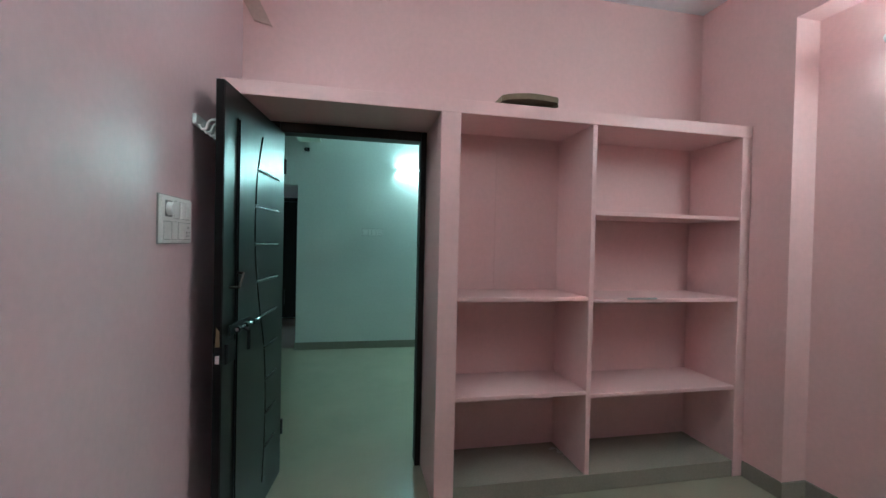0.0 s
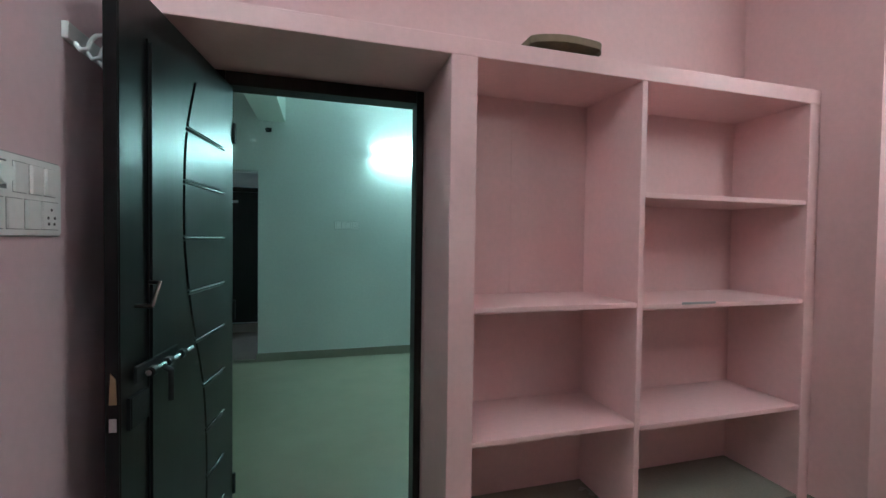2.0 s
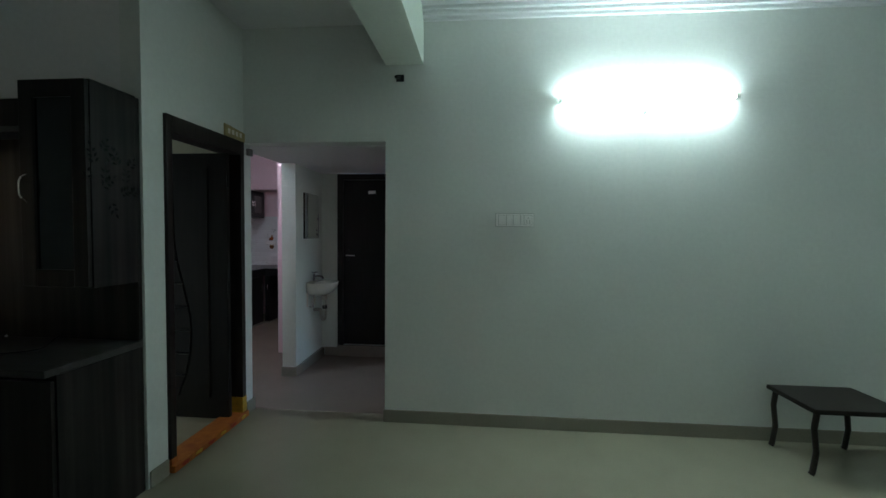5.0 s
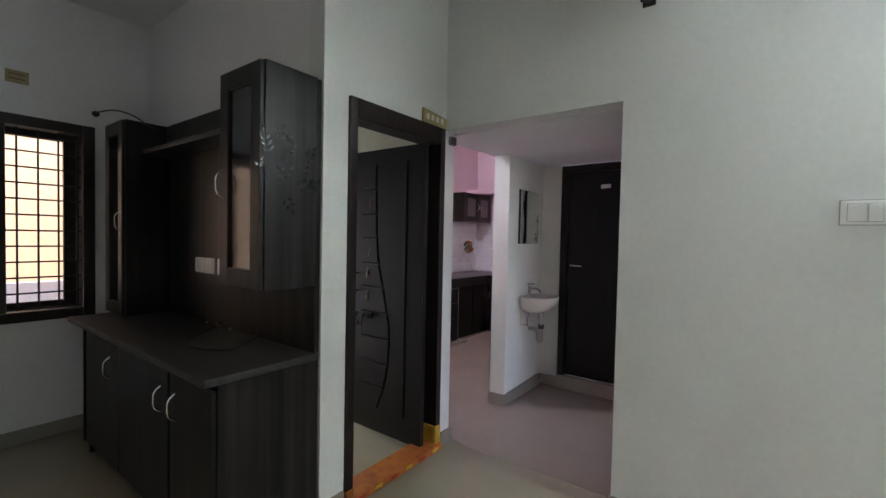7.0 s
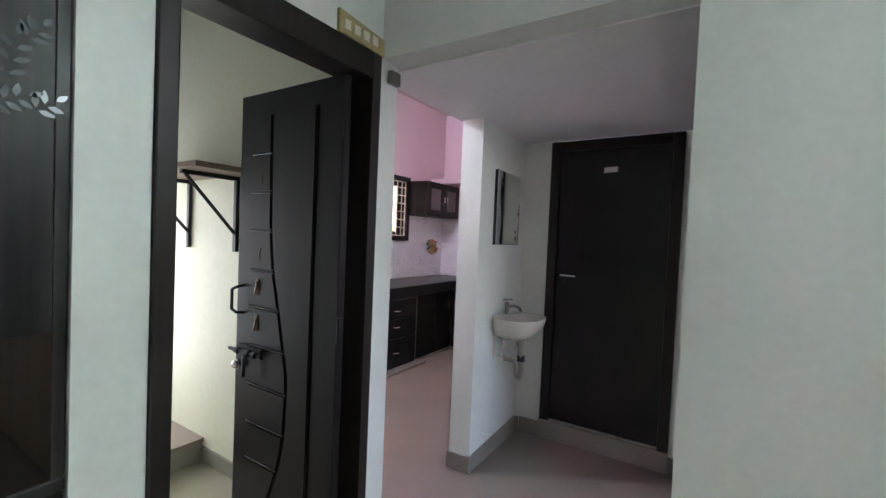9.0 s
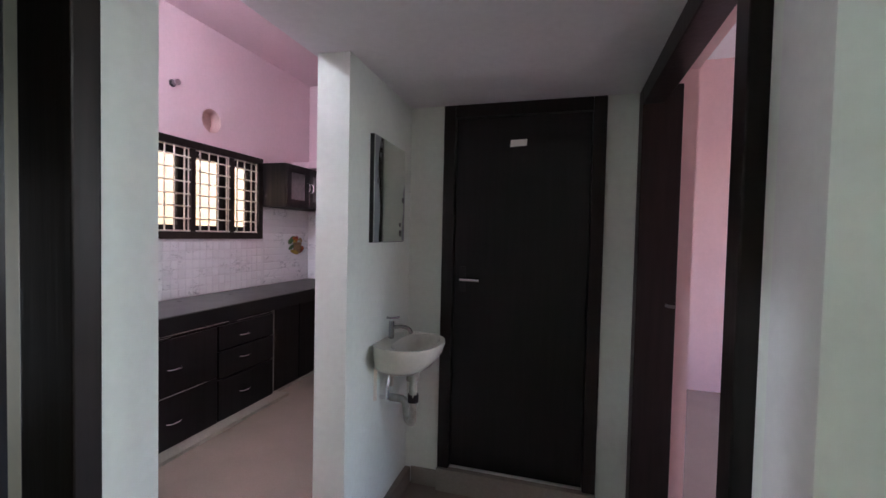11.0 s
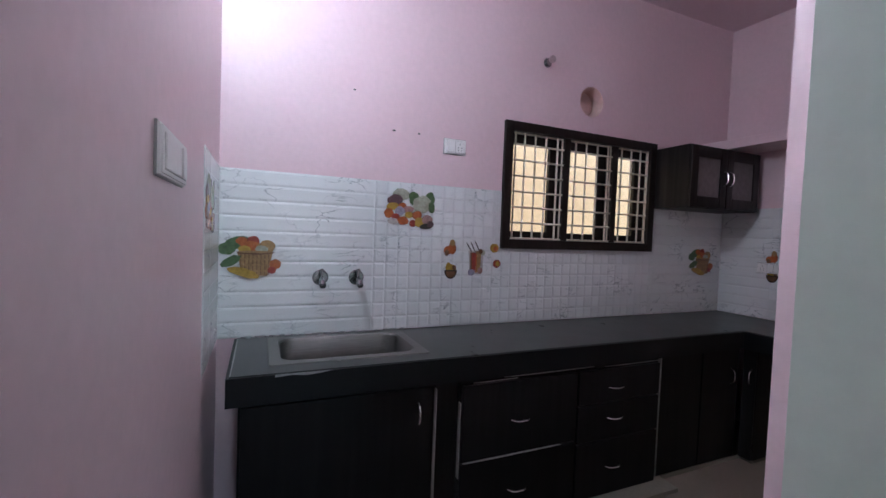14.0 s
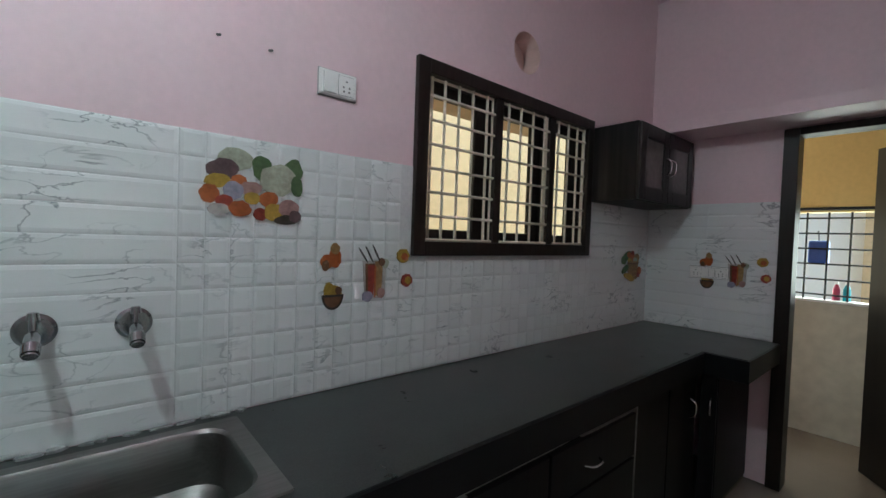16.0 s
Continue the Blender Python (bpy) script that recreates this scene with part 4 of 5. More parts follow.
mir = thing("wall_mirror", "frameless mirror on a dark backing with a printed edge", "mirror", (-1.9, 7.12, 1.64))
part("backing", box((-1.905, -1.880), (6.917, 7.33), (1.40, 1.885), 0.002), BLACKM, mir)
MIRROR = material("silvered_mirror", (0.80, 0.82, 0.80), 0.05, 1.0, grain=10, vary=0.03, bump=0)
part("mirror_glass", box((-1.8798, -1.875), (6.920, 7.327), (1.403, 1.882), 0.001), MIRROR, mir)
for k, (y, z, r) in enumerate(((6.99, 1.85, 0.016), (6.985, 1.80, 0.014), (6.96, 1.68, 0.016), (7.30, 1.62, 0.016), (7.26, 1.49, 0.012), (7.265, 1.445, 0.018))):
    part("printed_dot", prism(oval(y, z, r, r, 14), 0.0006, (-1.8748, 0, 0), (0, 1, 0), (0, 0, 1), (1, 0, 0)), GREYP, mir)
GREYG = material("frosted_grey_band", (0.22, 0.24, 0.25), 0.3, grain=40, vary=0.1, bump=0)
part("frosted_band", prism([(6.921, 1.404), (6.975, 1.404)] + [(6.972 + 0.015 * math.sin(k * 0.9), 1.44 + 0.06 * k) for k in range(7)] + [(6.99, 1.881), (6.921, 1.881)], 0.0005, (-1.8749, 0, 0), (0, 1, 0), (0, 0, 1), (1, 0, 0)), GREYG, mir, "frosted grey wavy band")
part("frosted_band", prism([(7.326, 1.404), (7.326, 1.70)] + [(7.30 + 0.012 * math.sin(k * 1.1), 1.66 - 0.05 * k) for k in range(6)], 0.0005, (-1.8749, 0, 0), (0, 1, 0), (0, 0, 1), (1, 0, 0)), GREYG, mir, "frosted grey wavy band")
mir.matrix_basis = Matrix.Translation((-1.8905, 7.12, 1.64)) @ Matrix.Rotation(radians(2.5), 4, 'Z')

# wash basin: rings of a rounded bowl
BX, BY, BZ = -1.898, 7.11, 0.925


def basin_ring(back, front, half, z, n=28):
    """A flat-backed oval ring between x = back and front."""
    out = []
    for k in range(n):
        a = 2 * math.pi * k / n
        c, s = math.cos(a), math.sin(a)
        u = (abs(c) ** 0.6) * (1 if c > 0 else -1)
        x = (back + front) / 2 + (front - back) / 2 * (u if c < 0 else c)
        y = BY + half * (abs(s) ** 0.75) * (1 if s > 0 else -1)
        out.append((x, y, z))
    return out


def lofted(rings, close_first=True, close_last=True):
    bm = bmesh.new()
    vs = [[bm.verts.new(p) for p in r] for r in rings]
    n = len(rings[0])
    for a, b in zip(vs, vs[1:]):
        for k in range(n):
            bm.faces.new((a[k], a[(k + 1) % n], b[(k + 1) % n], b[k]))
    if close_first:
        bm.faces.new(vs[0])
    if close_last:
        bm.faces.new(vs[-1])
    return bm


basin = thing("wash_basin", "small white ceramic wall basin with stained underside", "wash basin", (BX, BY, 0.8))
part("bowl", lofted([basin_ring(BX + 0.02, BX + 0.20, 0.10, BZ - 0.145), basin_ring(BX, BX + 0.26, 0.16, BZ - 0.11), basin_ring(BX, BX + 0.30, 0.192, BZ - 0.06), basin_ring(BX, BX + 0.315, 0.20, BZ - 0.012), basin_ring(BX, BX + 0.312, 0.198, BZ),
                     basin_ring(BX + 0.09, BX + 0.288, 0.172, BZ - 0.002), basin_ring(BX + 0.10, BX + 0.278, 0.162, BZ - 0.02), basin_ring(BX + 0.11, BX + 0.25, 0.13, BZ - 0.09), basin_ring(BX + 0.15, BX + 0.21, 0.04, BZ - 0.115)]), CERAMIC, basin, "", True)
part("drain", rod(bmesh.new(), (BX + 0.18, BY, BZ - 0.116), (BX + 0.18, BY, BZ - 0.112), 0.022, seg=16), CHROME, basin)
bt = bmesh.new()
tube(bt, [(BX + 0.045, BY + 0.02, BZ), (BX + 0.045, BY + 0.02, BZ + 0.085)], 0.014)
tap = thing("pillar_tap", "chrome pillar tap on the wash basin", "tap", (BX + 0.045, BY + 0.02, BZ))
part("body", bt, DULLCHROME, tap, "", True)
part("spout", tube(bmesh.new(), smooth_curve([(BX + 0.045, BY + 0.02, BZ + 0.05), (BX + 0.09, BY + 0.025, BZ + 0.06), (BX + 0.13, BY + 0.03, BZ + 0.052), (BX + 0.145, BY + 0.032, BZ + 0.03)], 4), 0.010), DULLCHROME, tap, "", True)
part("cross_handle", tube(bmesh.new(), [(BX + 0.02, BY + 0.02, BZ + 0.10), (BX + 0.045, BY + 0.02, BZ + 0.098), (BX + 0.075, BY + 0.05, BZ + 0.10)], 0.006), DULLCHROME, tap, "", True)
for y in (BY - 0.10, BY + 0.10):
    br = thing("basin_bracket", "white painted iron bracket under the basin", "bracket", (BX, y, 0.7))
    part("bracket", tube(bmesh.new(), [(BX + 0.014, y, BZ - 0.06), (BX + 0.014, y, BZ - 0.27)], 0.013), CREAM_M, br, "", True)
GREYPIPE = material("stained_white_pipe", (0.42, 0.40, 0.34), 0.5, grain=30, vary=0.35)
wp = thing("waste_pipe", "stained plastic waste pipe below the basin", "pipe", (BX + 0.12, BY, 0.3))
part("collar", rod(bmesh.new(), (BX + 0.17, BY, BZ - 0.19), (BX + 0.17, BY, BZ - 0.146), 0.032, seg=16), GREYPIPE, wp, "", True)
part("bend", tube(bmesh.new(), smooth_curve([(BX + 0.17, BY, BZ - 0.19), (BX + 0.17, BY + 0.01, BZ - 0.34), (BX + 0.15, BY + 0.05, BZ - 0.42), (BX + 0.11, BY + 0.09, BZ - 0.42), (BX + 0.09, BY + 0.10, BZ - 0.34), (BX + 0.02, BY + 0.10, BZ - 0.33), (BX + 0.002, BY + 0.10, BZ - 0.33)], 5), 0.020), GREYPIPE, wp, "", True)
part("nut", rod(bmesh.new(), (BX + 0.17, BY + 0.008, BZ - 0.30), (BX + 0.17, BY + 0.01, BZ - 0.26), 0.028, seg=8), BLACKM, wp)
vt = thing("angle_valve", "small chrome angle valve on the wall", "valve", (BX, BY - 0.03, 0.62))
part("body", tube(bmesh.new(), [(BX + 0.002, BY - 0.03, BZ - 0.28), (BX + 0.05, BY - 0.03, BZ - 0.28), (BX + 0.05, BY - 0.03, BZ - 0.22), (BX + 0.05, BY + 0.01, BZ - 0.11)], 0.010), CHROME, vt, "", True)

# doorway into the second bedroom
door_frame("door_frame_second", "dark stained timber frame of the second bedroom",
           [("jamb", (-0.735, -0.65), (6.082, 6.15), (0, 2.10)), ("jamb", (-0.735, -0.578), (7.20, 7.298), (0, 2.10)), ("head", (-0.735, -0.65), (6.151, 7.199), (2.02, 2.10))])
jl = thing("door_latch", "small steel latch on the dark jamb", "latch", (-0.61, 7.19, 1.1))
part("latch", tube(bmesh.new(), [(-0.615, 7.1995, 1.16), (-0.61, 7.175, 1.16), (-0.585, 7.17, 1.16)], 0.007), STEEL, jl, "", True)
structure("floor_second_room", boxes(((-0.60, 3.2), (5.93, 10.2), (-0.1, 0.001))), TILE_K, "beige tiled floor of the second bedroom", "floor")
# the east wall's opening is unseen, added to let sky light into the room
structure("wall_second_room", boxes(((-0.58, 0.92), (9.76, 9.86), (0, TOP)), ((0.80, 0.92), (9.86, 10.2), (0, TOP)), ((0.92, 3.32), (10.08, 10.2), (0, TOP)), ((3.2, 3.32), (5.93, 6.4), (0, TOP)), ((3.2, 3.32), (9.4, 10.08), (0, TOP)), ((3.2, 3.32), (6.4, 9.4), (0, 0.6)), ((3.2, 3.32), (6.4, 9.4), (2.4, TOP)), ((-0.70, -0.52), (7.66, 9.86), (0, TOP)), ((-0.648, -0.52), (7.215, 7.66), (0, 2.16)), ((-0.648, -0.52), (5.945, 6.14), (0, 2.16))), PINK, "pink painted walls of the second bedroom")
structure("wall_above_passage", boxes(((-0.70, -0.52), (5.945, 7.66), (2.16, TOP)), ((-0.56, 3.2), (5.931, 5.943), (0, TOP))), PINK, "pink painted wall above the passage")
structure("ceiling_second_room", boxes(((-0.70, 3.32), (5.93, 10.2), (3.15, TOP))), CEIL, "white ceiling of the second bedroom", "ceiling")
sh2 = thing("alcove_shelf", "pink alcove with dark shelf boards in the second bedroom", "shelf", (1.2, 10.0, 0.8))
for z in (0.95, 1.30, 1.85):
    part("shelf_board", box((0.923, 2.4), (9.80, 10.075), (z, z + 0.05), 0.004), FRAME, sh2)

# ---- kitchen ----
win_bars = [7.619, 7.692, 7.775, 7.86, 7.955, 8.111, 8.205, 8.305, 8.405, 8.535, 8.63, 8.722, 8.795]
barred_window("window_2", "dark timber kitchen window with cream iron grille", -4.06, K0, K1, KZ0, KZ1, 0.06, ((8.005, 8.055), (8.44, 8.49)), win_bars,
              [1.432 + 0.1015 * k for k in range(8)], CREAM_M, 0.0065, -4.125, 0.012, 0.065, 0.025, -0.006, 0.010, 0.011)
structure("sunshade_slab", boxes(((-4.75, -4.23), (7.2, 9.2), (2.24, 2.32)), ((-4.80, -4.26), (2.8, 4.75), (2.25, 2.33))), OUTWALL, "concrete sunshade above the windows", "sunshade")

# worktop with a cut-out for the sink
SX0, SX1, SYA, SYB = -3.965, -3.575, 6.20, 6.82
ctop = thing("kitchen_worktop", "dark grey granite worktop with black edge band", "worktop", (-3.76, 7.8, 0.85))
part("slab", boxes(((-4.055, SX0), (6.02, 9.685), (0.845, 0.88)), ((SX1, -3.452), (6.02, 9.05), (0.845, 0.88)), ((SX0, SX1), (6.02, SYA), (0.845, 0.88)), ((SX0, SX1), (SYB, 9.685), (0.845, 0.88)), ((SX1, -3.25), (9.05, 9.685), (0.845, 0.88))), GRANITE, ctop)
BLACKB = material("black_granite_edge", (0.007, 0.007, 0.008), 0.4, grain=150, vary=0.3, bump=0, spec=0.2)
part("edge_band", boxes(((-3.4515, -3.440), (6.008, 9.0495), (0.765, 0.8765)), ((-3.440, -3.238), (9.038, 9.0495), (0.765, 0.8765)), ((-3.2495, -3.238), (9.0495, 9.662), (0.765, 0.8765)), ((-4.055, -3.4515), (6.008, 6.0195), (0.765, 0.8765))), BLACKB, ctop, "black granite edge band")
CHIP = material("chipped_stone", (0.35, 0.35, 0.35), 0.8, grain=80, vary=0.4)
part("broken_edge", prism([(6.18, 0.868), (6.24, 0.873), (6.30, 0.866), (6.36, 0.872), (6.395, 0.8775), (6.18, 0.8775)], 0.002, (-3.4399, 0, 0), (0, 1, 0), (0, 0, 1), (1, 0, 0)), CHIP, ctop, "pale chipped edge")
rag = random.Random(5)
for k in range(16):
    y = 6.05 + 0.055 * k + rag.random() * 0.03
    part("cement_crumb", prism(oval(-4.046 + rag.random() * 0.004, y, 0.008 + rag.random() * 0.006, 0.012 + rag.random() * 0.016, 8, 0.6, k), 0.004 + rag.random() * 0.004, (0, 0, 0.8802), (1, 0, 0), (0, 1, 0), (0, 0, 1)), CHIP, ctop)
part("worn_edge", prism([(-4.04, 6.0203), (-3.455, 6.0203), (-3.455, 6.024), (-3.70, 6.027), (-4.04, 6.026)], 0.0012, (0, 0, 0.8802), (1, 0, 0), (0, 1, 0), (0, 0, 1)), CHIP, ctop, "pale worn worktop edge")


def rrect(x0, x1, y0, y1, r, z, n=5):
    out = []
    for cx, cy, a0 in ((x1 - r, y1 - r, 0), (x0 + r, y1 - r, 90), (x0 + r, y0 + r, 180), (x1 - r, y0 + r, 270)):
        for k in range(n + 1):
            a = radians(a0 + 90 * k / n)
            out.append((cx + r * math.cos(a), cy + r * math.sin(a), z))
    return out


sink = thing("kitchen_sink", "brushed stainless steel sink set into the worktop", "sink", (-3.77, 6.51, 0.7))
part("basin", lofted([rrect(-4.00, -3.535, 6.158, 6.862, 0.012, 0.881), rrect(-3.998, -3.537, 6.160, 6.860, 0.012, 0.886), rrect(SX0 + 0.005, SX1 - 0.005, SYA + 0.005, SYB - 0.005, 0.07, 0.8865), rrect(SX0 + 0.012, SX1 - 0.012, SYA + 0.012, SYB - 0.012, 0.07, 0.878),
                      rrect(SX0 + 0.018, SX1 - 0.018, SYA + 0.018, SYB - 0.018, 0.08, 0.74), rrect(SX0 + 0.04, SX1 - 0.04, SYA + 0.04, SYB - 0.04, 0.08, 0.715)], False, True), STEEL, sink, "", True)
part("drain", rod(bmesh.new(), (-3.77, 6.51, 0.716), (-3.77, 6.51, 0.720), 0.04, seg=20), STEEL, sink, "round chrome drain")
for y in (6.417, 6.61):
    tp = thing("wall_tap", "chrome wall tap with round flange over the sink", "tap", (-4.05, y, 1.17), "taps over the sink")
    fl = bmesh.new()
    rod(fl, (-4.048, y, 1.185), (-4.040, y, 1.185), 0.042, 0.034, 24)
    part("flange", fl, DULLCHROME, tp, "", True)
    part("body", tube(bmesh.new(), [(-4.042, y, 1.182), (-3.985, y, 1.180), (-3.955, y, 1.166)], 0.015, 14), DULLCHROME, tp, "", True)
    part("nozzle", rod(rod(bmesh.new(), (-3.958, y, 1.168), (-3.940, y, 1.152), 0.018, 0.017, 14), (-3.940, y, 1.152), (-3.936, y, 1.148), 0.014, 0.014, 14), DULLCHROME, tp, "", True)
    part("knob", rod(rod(bmesh.new(), (-4.0, y, 1.19), (-4.0, y, 1.222), 0.008, 0.008, 12), (-4.0, y, 1.218), (-4.0, y, 1.236), 0.013, 0.010, 12), DULLCHROME, tp, "", True)

KLAM = material("black_wood_laminate", (0.010, 0.0085, 0.009), 0.40, grain=30, vary=0.5, bump=0.1, stretch=(1, 1, 0.05), spec=0.16)
WORN = material("worn_pale_edge", (0.30, 0.27, 0.25), 0.6, grain=60, vary=0.4)


def base_unit(name, label, y0, y1, fronts, front_x=-3.47):
    """A floor unit with doors or drawer fronts: (ya, yb, za, zb, handle y, handle z, along)."""
    t = thing(name, label, "cabinet", (-3.75, (y0 + y1) / 2, 0.07), "kitchen base units")
    part("body", boxes(((-4.05, front_x - 0.022), (y0, y0 + 0.018), (0.028, 0.764)), ((-4.05, front_x - 0.022), (y1 - 0.018, y1), (0.028, 0.764)), ((-4.05, front_x - 0.022), (y0 + 0.018, y1 - 0.018), (0.028, 0.09)), ((-4.05, -4.035), (y0 + 0.018, y1 - 0.018), (0.09, 0.70)), ((front_x - 0.04, front_x - 0.022), (y0 + 0.018, y1 - 0.018), (0.735, 0.764))), KLAM, t)
    for ya, yb, za, zb, hy, hz, al in fronts:
        f = part("door" if al == "z" else "drawer_front", box((front_x - 0.020, front_x), (ya, yb), (za, zb), 0.003), KLAM, t)
        if hy:
            pull("handle", f, (front_x, hy, hz), (0, 0, 1) if al == "z" else (0, 1, 0), (1, 0, 0), 0.10, 0.028)
    return t


base_unit("sink_unit", "black laminate sink cabinet with one wide door", 6.05, 6.862, [(6.06, 6.855, 0.03, 0.745, 6.785, 0.63, "z")])
base_unit("filler_unit", "narrow black laminate filler panel between cabinets", 6.866, 6.985, [(6.869, 6.982, 0.03, 0.755, 0, 0, "z")], -3.478)
base_unit("drawer_unit", "black laminate unit with two deep drawers", 6.99, 7.68, [(7.0, 7.675, 0.372, 0.735, 7.321, 0.54, "y"), (7.0, 7.675, 0.030, 0.362, 7.317, 0.19, "y")], -3.448)
base_unit("drawer_unit", "black laminate unit with three drawers", 7.684, 8.29, [(7.688, 8.285, 0.555, 0.735, 7.946, 0.634, "y"), (7.688, 8.285, 0.345, 0.545, 7.946, 0.463, "y"), (7.688, 8.285, 0.030, 0.335, 7.946, 0.19, "y")], -3.448)
base_unit("corner_unit", "black laminate corner cabinet with two doors", 8.30, 9.06, [(8.306, 8.69, 0.03, 0.755, 0, 0, "z"), (8.70, 9.055, 0.03, 0.755, 8.98, 0.58, "z")], -3.475)
ru = thing("return_unit", "narrow black laminate cabinet at the worktop return", "cabinet", (-3.4, 9.3, 0.07), "kitchen base units")
part("body", boxes(((-3.47, -3.385), (9.11, 9.685), (0.028, 0.764))), KLAM, ru)
rd = part("door", box((-3.465, -3.388), (9.088, 9.108), (0.03, 0.755), 0.003), KLAM, ru)
pull("handle", rd, (-3.41, 9.088, 0.58), (0, 0, 1), (0, -1, 0), 0.10, 0.028)
for ya, za, zb in ((6.8635, 0.05, 0.74), (6.9872, 0.3, 0.66), (8.2935, 0.05, 0.80)):
    wl_ = thing("edge_strip", "thin worn pale strip between cabinet fronts", "edge strip", (-3.46, ya, za))
    part("strip", box((-3.47, -3.4465), (ya - 0.0018, ya + 0.0018), (za, zb)), WORN, wl_)
for y0, y1, z in ((7.05, 7.30, 0.748), (7.22, 7.78, 0.760), (7.86, 8.27, 0.752), (7.01, 7.58, 0.367)):
    ws = thing("worn_lip", "pale rubbed lip along a black cabinet front", "edge strip", (-3.45, y0, z))
    part("lip", prism([(y0, 0), (y1 - 0.05, 0.0006), (y1, 0.0), (y1 - 0.1, -0.0022), (y0 + 0.12, -0.0026), (y0 + 0.03, -0.0012)], 0.012, (-3.4555, 0, z), (0, 1, 0), (0, 0, 1), (1, 0, 0)), WORN, ws)
pl = thing("cabinet_plinth", "low beige tiled plinth below the kitchen cabinets", "plinth", (-3.7, 7.8, 0))
part("plinth", boxes(((-4.05, -3.345), (6.93, 8.36), (0.003, 0.027)), ((-4.05, -3.47), (6.05, 6.93), (0.003, 0.027)), ((-4.05, -3.47), (8.36, 9.685), (0.003, 0.027)), ((-3.47, -3.39), (9.12, 9.685), (0.003, 0.027))), SKIRT, pl)

# wall cabinet with two glazed doors
kc = thing("wall_cabinet", "black laminate wall cabinet with two frosted glass doors", "cabinet", (-3.9, 9.2, 1.69))
part("body", boxes(((-4.055, -3.772), (8.865, 8.885), (1.695, 2.14)), ((-4.055, -3.772), (9.61, 9.63), (1.695, 2.14)), ((-4.055, -3.772), (8.885, 9.61), (1.695, 1.713)), ((-4.055, -3.772), (8.885, 9.61), (2.122, 2.14)), ((-4.055, -4.04), (8.885, 9.61), (1.713, 2.122))), LAM, kc)
FROST = material("frosted_grey_glass", (0.16, 0.15, 0.15), 0.25, grain=30, vary=0.2, bump=0)
for a, b, hy in ((8.868, 9.245, 9.215), (9.25, 9.627, 9.28)):
    dm = bmesh.new()
    w = 0.07
    for ys, zs in (((a, a + w), (1.70, 2.135)), ((b - w, b), (1.70, 2.135)), ((a + w, b - w), (1.70, 1.78)), ((a + w, b - w), (2.055, 2.135))):
        bx(dm, (-3.771, -3.752), ys, zs, 0.003)
    d_ = part("glazed_door", dm, LAM, kc)
    part("pane", box((-3.765, -3.760), (a + w, b - w), (1.78, 2.055)), FROST, d_, "frosted grey glass pane")
    pull("handle", d_, (-3.752, hy, 1.92), (0, 0, 1), (1, 0, 0), 0.10, 0.03)
loft = thing("loft_slab", "pink painted concrete loft slab above the door", "loft slab", (-3.0, 9.5, 2.16))
part("slab", box((-4.055, -2.4505), (9.36, 9.687), (2.165, 2.235), 0.004), PINK_K, loft)

switch_board((-4.0595, 7.114, 1.925), (0, 1, 0), (1, 0, 0), 0.14, 0.088, [(0.015, 0.01, 0.045, 0.068, "r"), (0.07, 0.01, 0.058, 0.068, "s")], "white socket plate on the pink kitchen wall")
switch_board((-2.68, 5.928, 1.54), (-1, 0, 0), (0, 1, 0), 0.29, 0.10, [(0.025, 0.014, 0.17, 0.07, "b"), (0.205, 0.014, 0.035, 0.07, "r"), (0.245, 0.014, 0.03, 0.07, "b")], "long white switch plate on the kitchen side wall")
switch_board((-3.755, 9.686, 1.235), (1, 0, 0), (0, -1, 0), 0.225, 0.075, [(0.01, 0.008, 0.06, 0.06, "s"), (0.085, 0.008, 0.03, 0.06, "r"), (0.12, 0.008, 0.03, 0.06, "r"), (0.158, 0.008, 0.058, 0.06, "s")], "white socket board on the tiled end wall")
ps = thing("capped_pipe", "short chrome capped pipe stub high on the wall", "pipe stub", (-4.06, 7.83, 2.59))
pb = bmesh.new()
rod(pb, (-4.058, 7.833, 2.594), (-4.052, 7.833, 2.594), 0.03, seg=18)
rod(pb, (-4.052, 7.833, 2.594), (-4.00, 7.825, 2.594), 0.020, seg=14)
part("stub", pb, DULLCHROME, ps, "", True)
part("cap", rod(bmesh.new(), (-4.00, 7.825, 2.594), (-3.985, 7.823, 2.594), 0.024, seg=8), CHROME, ps, "", True)
ex = thing("exhaust_hole", "round plastered exhaust recess in the pink wall", "wall hole", (-4.06, 8.22, 2.40))
n = 28


def ring_at(bm, x, r):
    return [bm.verts.new((x, 8.222 + r * math.cos(2 * math.pi * k / n), 2.40 + r * math.sin(2 * math.pi * k / n))) for k in range(n)]


def bridge(bm, p_, q_):
    for k in range(n):
        bm.faces.new((p_[k], p_[(k + 1) % n], q_[(k + 1) % n], q_[k]))


rim = bmesh.new()
ra, rb = ring_at(rim, -4.0585, 0.152), ring_at(rim, -4.0570, 0.104)
bridge(rim, ra, rb)
part("rim", rim, PINK_K, ex)
hb = bmesh.new()
rb, rc = ring_at(hb, -4.0570, 0.104), ring_at(hb, -4.150, 0.088)
bridge(hb, rb, rc)
hb.faces.new(rc)
part("recess", hb, material("peach_plaster", (0.72, 0.50, 0.46), 0.7), ex, "peach plaster recess", True)
for k, (y, z) in enumerate(((6.57, 2.21), (6.80, 2.02), (6.95, 2.02))):
    nl = thing("wall_nail", "small rusty nail in the pink wall", "nail", (-4.06, y, z))
    part("nail", rod(bmesh.new(), (-4.061, y, z), (-4.045, y + 0.004, z - 0.004), 0.004, seg=8), GREYP, nl)

